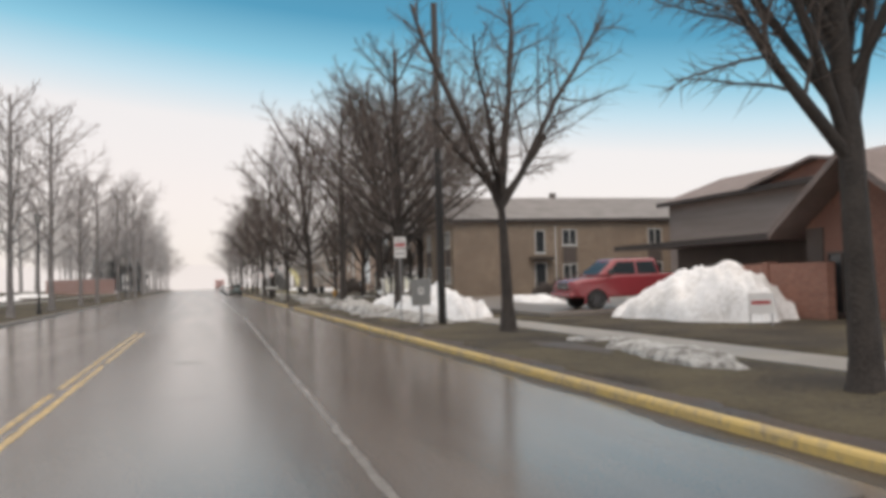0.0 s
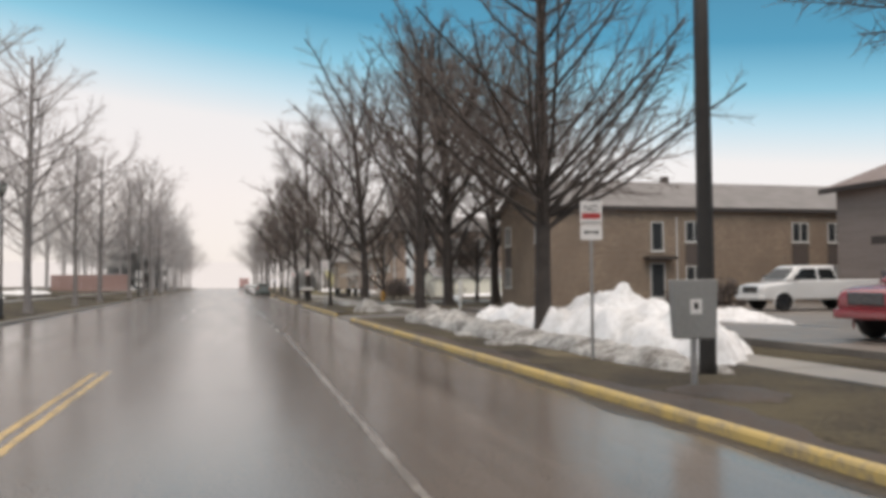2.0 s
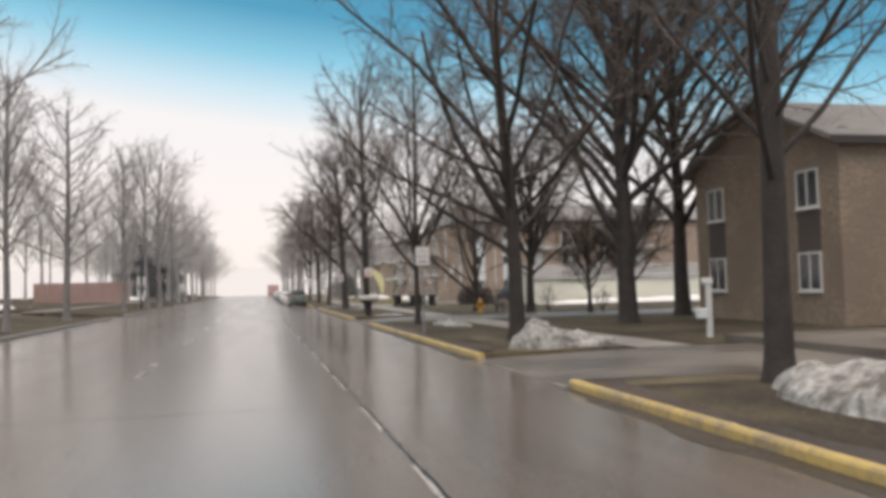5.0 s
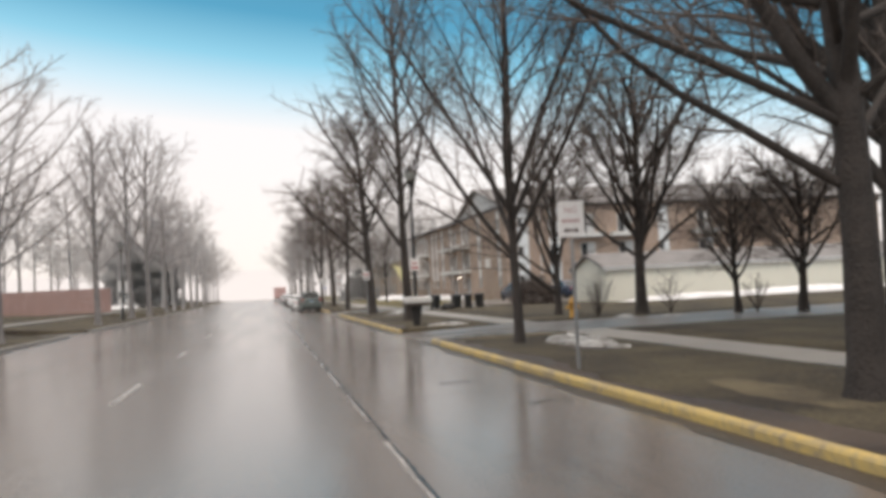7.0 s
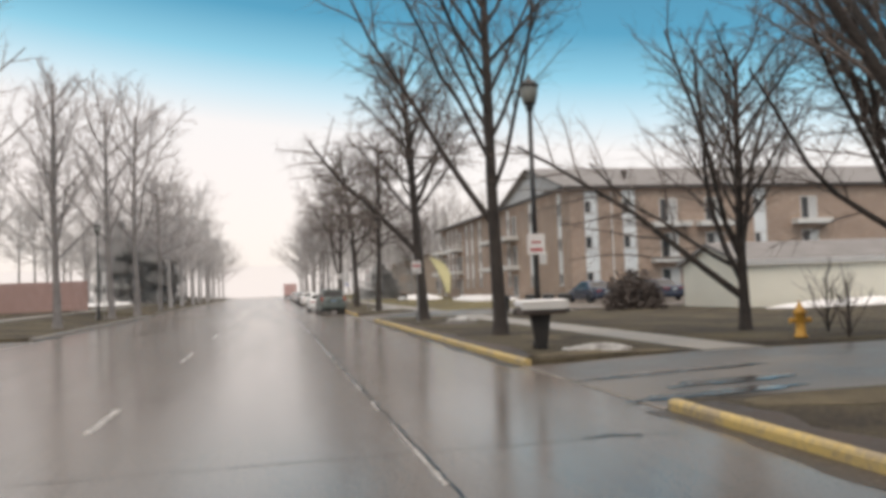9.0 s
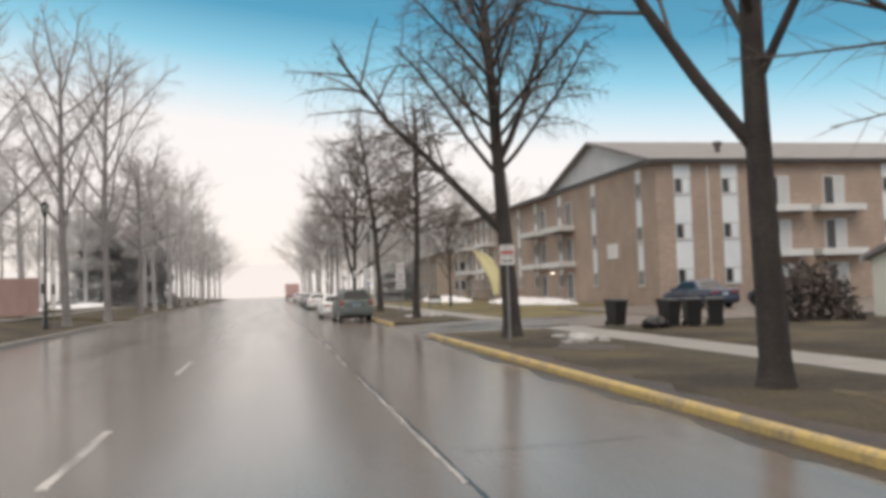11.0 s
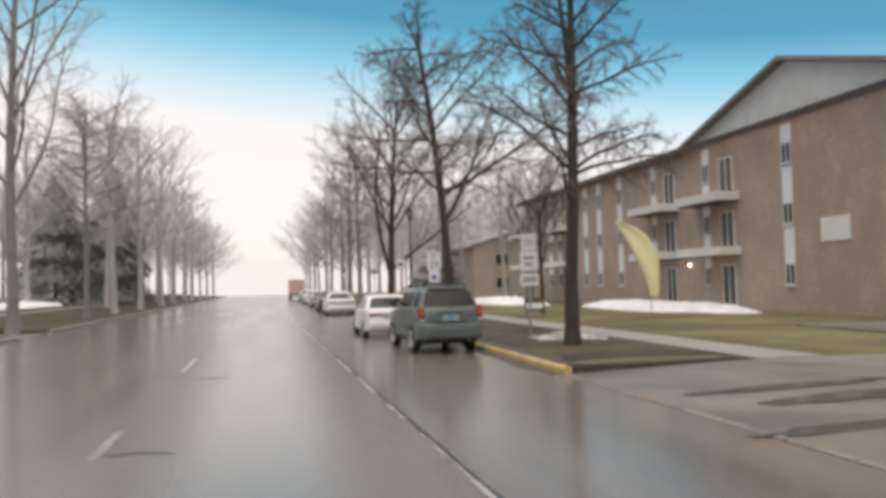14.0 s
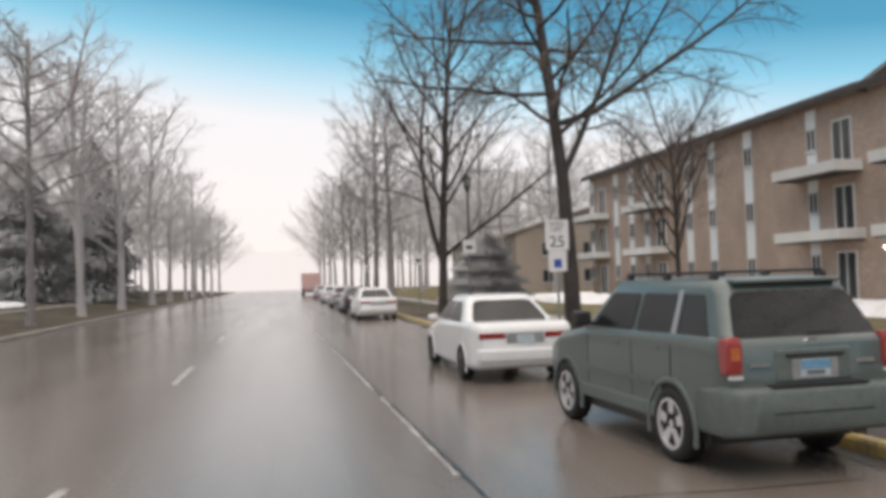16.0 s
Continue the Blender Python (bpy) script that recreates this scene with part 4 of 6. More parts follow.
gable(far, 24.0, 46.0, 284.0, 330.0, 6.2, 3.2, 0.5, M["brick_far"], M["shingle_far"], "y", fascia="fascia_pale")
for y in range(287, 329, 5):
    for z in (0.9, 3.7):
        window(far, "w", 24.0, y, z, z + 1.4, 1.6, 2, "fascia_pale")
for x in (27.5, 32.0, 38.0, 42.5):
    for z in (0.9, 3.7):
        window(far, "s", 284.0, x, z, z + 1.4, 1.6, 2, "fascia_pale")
white = thing("garage", "pale white garage across the street", "garage", pose(0, 0, lz(-18)) @ Matrix.Diagonal((1, 0.7085, 1, 1)))
gable(white, -22.0, -14.9, 283.0, 291.0, 2.3, 1.0, 0.25, M["trim"], M["shingle_far"], "x", fascia="fascia_pale")
slab(white, "garage_door", M["panel"], "s", 283.0, -20.5, -17.0, 0.0, 0.05, 0.05, 2.0)

# red fence beyond the left kerb
fence = thing("board_fence", "red board fence along a far yard, paled by painted haze", "fence", pose(-22.6, 134.6, lz(-19)))
for k in range(48):
    part("board", box(k * 0.2, k * 0.2 + 0.19, 0, 0.03, 0, 2.2), M["redwood_hazed"], fence)


# ---- street furniture ----
def stick(t, name, r, h, material, x=0, y=0, z=0):
    return part(name, lathe([(r, 0), (r, h)], 10), material, t, at=pose(x, y, z))


def text(t, body, size, x, z, material, parent=None, y=-0.012, name="lettering"):
    cu = bpy.data.curves.new(name, "FONT")
    cu.body, cu.size, cu.align_x, cu.extrude = body, size, "CENTER", 0.001
    ob = new("tmp", cu)
    dg = bpy.context.evaluated_depsgraph_get()
    me = bpy.data.meshes.new_from_object(ob.evaluated_get(dg))
    bpy.data.objects.remove(ob)
    return link(name, me, material, parent or t, at=pose(x, y, z, 90, 0, 0))


def plate(t, name, w, h, z, material="sign", label="", x=0):
    pts = []
    r = 0.03
    for cx, cz, a0 in ((w / 2 - r, h / 2 - r, 0), (-w / 2 + r, h / 2 - r, 90), (-w / 2 + r, -h / 2 + r, 180), (w / 2 - r, -h / 2 + r, 270)):
        pts += [(x + cx + r * math.cos(radians(a0 + q)), z + cz + r * math.sin(radians(a0 + q))) for q in (0, 45, 90)]
    return part(name, prism(pts, -0.008, 0.0, "y"), M[material], t, label)


def arrow(t, w, z, material, parent, double=True):
    a, b, c = w / 2, w / 2 - 0.07, 0.05
    pts = [(-a, z), (-b, z + c), (-b, z + 0.018), (b, z + 0.018), (b, z + c), (a, z), (b, z - c), (b, z - 0.018), (-b, z - 0.018), (-b, z - c)]
    part("arrow", prism(pts, -0.012, -0.0085, "y"), M[material], parent)


def no_parking(at, z, w, h, label, ink="sign_black", faded=False):
    """Two plates (or one faded plate) with a band of writing above an arrow, on a steel post."""
    t = thing("parking_sign", label, "street sign", at, "street signs")
    part("post", box(-0.03, 0.03, 0.0, 0.035, -0.2, z + h / 2, 0.006), M["steel"], t)
    for k in range(5):
        part("post_hole", lathe([(0.006, 0), (0.006, 0.002)], 8), M["sign_black"], t, at=pose(0, 0.0, 0.5 + 0.3 * k, 90, 0, 0))
    up, low = (h, h * 0.3) if faded else (h * 0.60, h * 0.385)
    zu, zl = z + h / 2 - up / 2, z - h / 2 + low / 2
    p = plate(t, "plate", w, up, zu)
    if faded:
        text(t, "NO", up * 0.24, 0, zu + up * 0.17, M[ink], p)
        for k in range(7):
            part("letter", box(w * (-0.35 + 0.1 * k), w * (-0.28 + 0.1 * k), -0.012, -0.0085, zu - up * 0.10, zu), M[ink], p)
        arrow(t, w * 0.6, zl + 0.02, "sign_dull", p)
        return t
    part("border", prism([(-w * 0.44, zu - up * 0.44), (w * 0.44, zu - up * 0.44), (w * 0.44, zu - up * 0.40), (-w * 0.44, zu - up * 0.40)], -0.0115, -0.0085, "y"), M[ink], p)
    text(t, "NO", up * 0.40, 0, zu + up * 0.06, M[ink], p)
    part("band", box(-w * 0.42, w * 0.42, -0.012, -0.0085, zu - up * 0.26, zu - up * 0.02), M["sign_red"], p)
    q = plate(t, "arrow_plate", w, low, zl)
    arrow(t, w * 0.75, zl, ink, q)
    return t


no_parking(pose(7.35, 31.0, TOP, 0, 0, -8), 2.85, 0.46, 0.80, "white no parking sign with black double arrow on steel post")
no_parking(pose(6.02, 67.75, TOP, 0, 0, -8), 2.68, 0.48, 0.64, "white no parking sign with faded writing and a dull arrow", "sign_faded", True)
no_parking(pose(6.84, 105.0, TOP, 0, 0, -8), 2.43, 0.42, 0.56, "white no parking sign on a post before the tree")

speed = thing("speed_limit_sign", "white speed limit 25 sign above a plate with a blue mark", "street sign", pose(6.6, 137.4, TOP - 0.15, 0, 0, -6), "street signs")
part("post", box(-0.03, 0.03, 0.0, 0.035, -0.2, 3.1, 0.006), M["steel"], speed)
p = plate(speed, "plate", 0.56, 0.72, 2.72)
text(speed, "SPEED", 0.13, 0, 2.93, M["sign_black"], p)
text(speed, "LIMIT", 0.13, 0, 2.80, M["sign_black"], p)
text(speed, "25", 0.38, 0, 2.43, M["sign_black"], p)
p = plate(speed, "lower_plate", 0.44, 0.5, 2.1)
part("symbol", box(-0.09, 0.09, -0.012, -0.0085, 1.94, 2.14), M["sign_blue"], p)

stack = thing("parking_sign", "stacked white parking regulation signs with a small dark board", "street sign", pose(7.03, 126.2, TOP, 0, 0, -8), "street signs")
part("post", box(-0.03, 0.03, 0.0, 0.035, -0.2, 2.9, 0.006), M["steel"], stack)
p = plate(stack, "plate", 0.42, 0.45, 2.70)
for k in range(3):
    part("writing", box(-0.13, 0.13, -0.012, -0.0085, 2.60 + 0.08 * k, 2.635 + 0.08 * k), M["sign_faded"], p)
p = plate(stack, "plate", 0.48, 0.54, 2.19)
arrow(stack, 0.30, 2.27, "sign_black", p)
part("writing", box(-0.11, 0.11, -0.012, -0.0085, 2.06, 2.15), M["sign_faded"], p)
p = plate(stack, "plate", 0.50, 0.34, 1.68)
for k in range(2):
    part("writing", box(-0.18, 0.18, -0.012, -0.0085, 1.63 + 0.07 * k, 1.665 + 0.07 * k), M["sign_dull"], p)
yard = thing("yard_sign", "low dark-framed board on two legs by the snow", "sign", pose(11.5, 139.6, TOP, 0, 0, -10))
part("frame", box(-0.44, 0.44, 0, 0.05, 0.34, 0.93, 0.008), M["siding_dark"], yard)
part("board", box(-0.37, 0.37, -0.006, -0.001, 0.44, 0.68), M["panel"], yard)
for s_ in (-1, 1):
    part("leg", box(s_ * 0.38 - 0.025, s_ * 0.38 + 0.025, 0.0, 0.05, -0.1, 0.339), M["siding_dark"], yard)

for x, y, z, w, h, lab in ((7.0, 160.12, 2.6, 0.5, 0.55, "white regulation sign on a pole"), (7.0, 185.63, 2.6, 0.5, 0.5, "white regulation sign on a pole"), (6.9, 148.08, 2.75, 0.46, 0.5, "white regulation sign with a dark mark"),
                           (-11.25, 128.4, 2.2, 0.28, 2.1, "tall narrow white post board"), (-10.72, 128.4, 2.2, 0.28, 2.1, "tall narrow white post board")):
    t = thing("street_sign", lab, "street sign", pose(x, y, lz(x) if x < 0 else TOP, 0, 0, -6), "street signs")
    part("post", box(-0.03, 0.03, 0.0, 0.035, -0.2, z + h / 2, 0.006), M["steel"], t)
    p = plate(t, "plate", w, h, z)
    part("writing", box(-w * 0.25, w * 0.25, -0.012, -0.0085, z - h * 0.2, z + h * 0.05), M["sign_black"], p)

pole = thing("utility_pole", "tall dark tarred wooden utility pole", "utility pole", pose(8.14, 28.05, TOP))
part("shaft", lathe([(0.155, -0.3), (0.15, 0.2), (0.135, 5), (0.115, 11.5)], 14), M["pole"], pole, smooth=True)

boxp = thing("utility_cabinet", "grey metal utility box on a post", "utility box", pose(7.0, 26.6, TOP, 0, 0, -10) @ Matrix.Diagonal((0.88, 0.9, 1, 1)))
part("post", box(-0.05, 0.05, -0.04, 0.04, -0.2, 0.75, 0.01), M["steel"], boxp)
b = part("body", prism([(-0.40, 1.62), (0.40, 1.62), (0.36, 0.72), (-0.34, 0.72)], -0.14, 0.14, "y", bev=0.02), M["box_grey"], boxp)
part("label", box(-0.1, 0.1, -0.148, -0.1405, 1.1, 1.32), M["sign"], b)
part("emblem", box(-0.04, 0.04, -0.153, -0.1485, 1.17, 1.27), M["sign_black"], b)


def lamp_post(at, label):
    t = thing("street_lamp", label, "street lamp", at, "street lamps")
    part("base", lathe([(0.16, 0), (0.16, 0.12), (0.11, 0.25), (0.09, 0.9), (0.075, 1.0)], 16), M["black"], t, smooth=True)
    part("shaft", lathe([(0.07, 0.98), (0.055, 5.75)], 14), M["black"], t, smooth=True)
    part("collar", lathe([(0.06, 5.72), (0.1, 5.78), (0.1, 5.86), (0.16, 5.92)], 14), M["black"], t)
    part("globe", lathe([(0.15, 5.93), (0.20, 6.1), (0.22, 6.25), (0.21, 6.32)], 16), M["globe"], t, smooth=True)
    part("cap", lathe([(0.25, 6.32), (0.24, 6.37), (0.10, 6.48), (0.05, 6.55), (0.02, 6.65)], 16), M["black"], t, smooth=True)
    return t


lp = lamp_post(pose(6.68, 87.3, TOP), "black post-top street lamp with lantern head on the verge")
p = plate(lp, "sign_plate", 0.44, 0.5, 2.5)
p.matrix_basis = pose(0, -0.07, 0)
part("writing", box(-0.15, 0.15, -0.012, -0.0085, 2.33, 2.4), M["sign_red"], p)
part("writing", box(-0.12, 0.12, -0.012, -0.0085, 2.52, 2.57), M["sign_red"], p)
lamp_post(pose(-11.0, 128.0, lz(-11.0)), "black post-top street lamp across the street")
lamp_post(pose(9.0, 157.29, TOP), "black post-top street lamp behind the parked cars")
lamp_post(pose(-10.2, 58.2, lz(-10.2)), "black street lamp post across the street")

ped = thing("utility_pedestal", "white utility post with a grey meter box", "utility post", pose(12.9, 60.9, TOP, 0, 0, -10) @ Matrix.Diagonal((0.85, 0.85, 0.86, 1)))
part("post", box(-0.09, 0.09, -0.07, 0.07, -0.2, 1.75, 0.02), M["trim"], ped)
part("cap", box(-0.22, 0.14, -0.1, 0.1, 1.751, 1.95, 0.03), M["trim"], ped)
part("meter_box", box(-0.42, -0.092, -0.12, 0.12, 0.62, 0.95, 0.03), M["panel"], ped)

mail = thing("mailbox", "snow-topped twin mailbox on a dark post", "mailbox", pose(6.6, 86.9, TOP, 0, 0, 0))
part("post", prism([(-0.07, -0.2), (0.09, -0.2), (0.24, 0.82), (-0.26, 0.82)], -0.06, 0.06, "y"), M["pole"], mail)
part("box", box(-0.52, 0.56, -0.28, 0.28, 0.83, 1.02, 0.04), M["siding_dark"], mail)
b = part("snow_cap", box(-0.55, 0.60, -0.30, 0.30, 1.022, 1.18, 0.06), M["snow"], mail)
part("lid", box(-0.55, 0.60, -0.33, -0.301, 0.95, 1.15, 0.01), M["trim"], mail)

hyd = thing("fire_hydrant", "yellow-orange fire hydrant on the lawn", "fire hydrant", pose(13.1, 86.44, TOP))
part("barrel", lathe([(0.17, 0), (0.17, 0.05), (0.12, 0.07), (0.12, 0.55), (0.16, 0.57), (0.16, 0.62), (0.12, 0.68), (0.06, 0.78), (0.03, 0.84)], 16), M["hydrant"], hyd, smooth=True)
for s in (-1, 1):
    part("outlet", lathe([(0.055, 0), (0.055, 0.12), (0.07, 0.12), (0.07, 0.17)], 12), M["hydrant"], hyd, at=pose(s * 0.1, 0, 0.42, 0, s * 90, 0))
part("bonnet_nut", lathe([(0.03, 0.84), (0.03, 0.9)], 5), M["hydrant"], hyd)


def bin_(at, label):
    t = thing("wheelie_bin", label, "bin", at, "bins")
    bm = bmesh.new()
    a = [bm.verts.new(p) for p in ((-0.24, -0.28, 0.05), (0.24, -0.28, 0.05), (0.24, 0.28, 0.05), (-0.24, 0.28, 0.05))]
    b = [bm.verts.new(p) for p in ((-0.31, -0.36, 1.0), (0.31, -0.36, 1.0), (0.31, 0.36, 1.0), (-0.31, 0.36, 1.0))]
    bm.faces.new(a[::-1])
    bm.faces.new(b)
    for i in range(4):
        bm.faces.new((a[i], a[(i + 1) % 4], b[(i + 1) % 4], b[i]))
    part("body", bm, M["plastic"], t)
    part("lid", prism([(-0.42, 1.0), (-0.40, 1.06), (0.30, 1.11), (0.38, 1.08), (0.38, 1.0)], -0.34, 0.34, "x", bev=0.01), M["plastic"], t)
    for s in (-1, 1):
        part("wheel", lathe([(0.1, -0.03), (0.12, 0.0), (0.1, 0.03)], 14), M["rubber"], t, at=pose(s * 0.28, 0.27, 0.12, 0, 90, 0))
    part("handle", box(-0.26, 0.26, 0.40, 0.43, 1.0, 1.03), M["plastic"], t)
    return t


bin_(pose(12.1, 109.7, TOP, 0, 0, 15) @ Matrix.Scale(0.86, 4), "dark wheeled rubbish bin beside the pavement")
bin_(pose(13.1, 107.69, TOP, 0, 0, 10) @ Matrix.Scale(0.86, 4), "dark wheeled rubbish bin in a row")
bin_(pose(13.85, 107.55, TOP, 0, 0, -12) @ Matrix.Scale(0.86, 4), "dark wheeled rubbish bin in a row")
bin_(pose(14.6, 107.41, TOP, 0, 0, -25) @ Matrix.Scale(0.86, 4), "dark wheeled rubbish bin at the row's end")
bags = thing("rubbish_bags", "pile of dark rubbish bags by the bins", "rubbish", pose(12.75, 107.3, TOP))
for k in range(2):
    bm = bmesh.new()
    bmesh.ops.create_icosphere(bm, subdivisions=3, radius=0.36)
    for v in bm.verts:
        v.co *= 1 + 0.25 * noise.noise(v.co * 4 + Vector((k, 0, 0)))
        v.co.z = max(v.co.z * 0.8, -0.2) + 0.2
    part("bag", bm, M["plastic"], bags, at=pose(-0.5 + 0.42 * k, 0.2 * (k % 2), 0.0) @ Matrix.Diagonal((0.8, 0.75, 0.8, 1)), smooth=True)

flag = thing("feather_flag", "tall yellow feather banner flag on a curved pole", "banner", pose(14.15, 133.6, TOP, 0, 0, 0))
def lean(f):
    """Leading edge of the banner, bending over towards the top."""
    return Vector((-1.15 * f ** 1.5 - 0.1 * f, 0.25 * f, 0.72 + 3.1 * f))


arc = [(Vector((0.05, 0, -0.1)), 0.025)] + [(lean(k / 8), 0.022 - 0.0015 * k) for k in range(9)]
V, F = tube([arc], 8)
raw("pole", V, F, M["steel"], flag, smooth=True)
V, F = [], []
N, C = 24, 4
for i in range(N + 1):
    f = 0.06 + 0.94 * i / N
    w = (0.22 + 0.80 * min(1.0, f * 1.7)) * (1.0 if f < 0.8 else max(0.05, 1 - ((f - 0.8) / 0.2) ** 2) ** 0.5)
    p = lean(f)
    for j in range(C + 1):
        s = j / C
        V.append((p.x + 0.02 + w * s, p.y + 0.05 * math.sin(s * 5 + f * 7), p.z - 0.12 * w * s * s))
for i in range(N):
    for j in range(C):
        a = i * (C + 1) + j
        F.append((a, a + 1, a + C + 2, a + C + 1))
cl = raw("cloth", V, F, M["flag"], flag, smooth=True)
sol = cl.modifiers.new("thickness", "SOLIDIFY")
sol.thickness = 0.006


# ---- vehicles ----
def wheel_parts(t, x, y, r, w, side, rim="alloy", spokes=5):
    m = pose(x, y, r, 0, 90 * side, 0)
    prof = [(r * 0.62, -w / 2), (r * 0.9, -w / 2), (r * 0.99, -w * 0.38), (r, 0), (r * 0.99, w * 0.38), (r * 0.9, w / 2), (r * 0.66, w / 2), (r * 0.64, w * 0.3)]
    wh = part("wheel", lathe(prof, 28), M["rubber"], t, "black tyre on its wheel", at=m, smooth=True)
    bm = lathe([(r * 0.2, w * 0.16), (r * 0.65, w * 0.14), (r * 0.69, w * 0.505), (r * 0.62, w * 0.51), (r * 0.6, w * 0.2), (r * 0.16, w * 0.22)], 28)
    lathe([(r * 0.15, w * 0.2), (r * 0.15, w * 0.40), (r * 0.10, w * 0.44)], 14, bm)
    for k in range(spokes):
        a = 2 * math.pi * k / spokes
        c, s = math.cos(a), math.sin(a)
        v = []
        for rr, hw, z in ((r * 0.1, r * 0.12, w * 0.42), (r * 0.6, r * 0.15, w * 0.44), (r * 0.6, r * 0.15, w * 0.3), (r * 0.1, r * 0.12, w * 0.24)):
            v.append([bm.verts.new((c * rr - s * hw * q, s * rr + c * hw * q, z)) for q in (-1, 1)])
        for i in range(4):
            j = (i + 1) % 4
            bm.faces.new((v[i][0], v[i][1], v[j][1], v[j][0]))
    part("rim", bm, M[rim], wh)
    return wh


def loft(stations, n=6):
    """Car body from stations along y: (y, half width, z low, z high, corner radius)."""
    bm = bmesh.new()
    rings = []
    for y, w, z0, z1, rt, rb in stations:
        ring = []
        for cx, cz, a0, r in ((w - rt, z1 - rt, 0, rt), (-(w - rt), z1 - rt, 90, rt), (-(w - rb), z0 + rb, 180, rb), (w - rb, z0 + rb, 270, rb)):
            for q in range(n + 1):
                a = radians(a0 + 90 * q / n)
                ring.append(bm.verts.new((cx + r * math.cos(a), y, cz + r * math.sin(a))))
        rings.append(ring)
    k = len(rings[0])
    for a, b in zip(rings, rings[1:]):
        for i in range(k):
            bm.faces.new((a[i], a[(i + 1) % k], b[(i + 1) % k], b[i]))
    bm.faces.new(rings[0][::-1])
    bm.faces.new(rings[-1])
    bmesh.ops.recalc_face_normals(bm, faces=bm.faces)
    return bm


def cabin(lo, hi, zl, zh, wl, wh, roof_bulge=0.04, r=0.10):
    """Greenhouse: lo/hi are (rear, front) y at belt and roof."""
    bm = bmesh.new()
    n = 7
    rows = []
    for k in range(n):
        f = k / (n - 1)
        y0, y1 = lo[0] + (hi[0] - lo[0]) * f, lo[1] + (hi[1] - lo[1]) * f
        w = wl + (wh - wl) * f
        z = zl + (zh - zl) * f
        rows.append((y0, y1, w, z))
    rings = []
    for k, (y0, y1, w, z) in enumerate(rows):
        rings.append(ring_at(bm, y0, y1, w, z, r))
    y0, y1, w, z = rows[-1]
    rings.append(ring_at(bm, y0 + 0.06, y1 - 0.06, w - 0.06, z + roof_bulge * 0.7, r))
    rings.append(ring_at(bm, y0 + 0.22, y1 - 0.22, w - 0.2, z + roof_bulge, r))
    k = len(rings[0])
    for a, b in zip(rings, rings[1:]):
        for i in range(k):
            bm.faces.new((a[i], a[(i + 1) % k], b[(i + 1) % k], b[i]))
    bm.faces.new(rings[-1])
    bm.faces.new(rings[0][::-1])
    return bm


def ring_at(bm, y0, y1, w, z, r):
    ring = []
    for cx, cy, a0 in ((w - r, y1 - r, 0), (-(w - r), y1 - r, 90), (-(w - r), y0 + r, 180), (w - r, y0 + r, 270)):
        for q in range(4):
            a = radians(a0 + 30 * q)
            ring.append(bm.verts.new((cx + r * math.cos(a), cy + r * math.sin(a), z)))
    return ring


def quad_slab(pts, nrm, th):
    """A thin solid pane from four corners, pushed out along nrm."""
    bm = bmesh.new()
    nrm = Vector(nrm).normalized()
    a = [bm.verts.new(Vector(p) + nrm * 0.004) for p in pts]
    b = [bm.verts.new(Vector(p) + nrm * (0.004 + th)) for p in pts]
    k = len(pts)
    bm.faces.new(a[::-1])
    bm.faces.new(b)
    for i in range(k):
        bm.faces.new((a[i], a[(i + 1) % k], b[(i + 1) % k], b[i]))
    bmesh.ops.recalc_face_normals(bm, faces=bm.faces)
    return bm


def rounded(pts, r=0.16):
    """Corners of a quad cut into short arcs; r is a share of the sides."""
    P = [Vector(p) for p in pts]
    out = []
    for i, p in enumerate(P):
        a, b = P[i - 1], P[(i + 1) % len(P)]
        k = min((a - p).length, (b - p).length) * r
        q0, q1 = p + (a - p).normalized() * k, p + (b - p).normalized() * k
        for j in range(5):
            f = j / 4
            out.append(q0 * (1 - f) ** 2 + p * (2 * f * (1 - f)) + q1 * f * f)
    return out


def side_glass(t, car, spans):
    """Side windows between y spans at belt; each (y0, y1) at belt and (y0, y1) at roof."""
    for s in (-1, 1):
        for (a0, a1), (b0, b1) in spans:
            def at(y, f):
                return (s * (car["wl"] + (car["wh"] - car["wl"]) * f), y, car["zl"] + (car["zh"] - car["zl"]) * f)
            pts = [at(a0, 0.1), at(a1, 0.1), at(b1, 0.86), at(b0, 0.86)]
            part("side_window", quad_slab(rounded(pts, 0.1), (s, 0, 0.25), 0.006), M["glass_dark"], t)


def end_glass(t, car, front, name, f0=0.1, f1=0.88, inset=0.12):
    y0 = car["lo"][1 if front else 0]
    y1 = car["hi"][1 if front else 0]
    def at(sx, f):
        w = car["wl"] + (car["wh"] - car["wl"]) * f - inset
        return (sx * w, y0 + (y1 - y0) * f, car["zl"] + (car["zh"] - car["zl"]) * f)
    dz, dy = car["zh"] - car["zl"], (y1 - y0)
    part(name, quad_slab(rounded([at(-1, f0), at(1, f0), at(1, f1), at(-1, f1)], 0.2), (0, dz if front else -dz, abs(dy)), 0.006), M["glass_dark"], t)


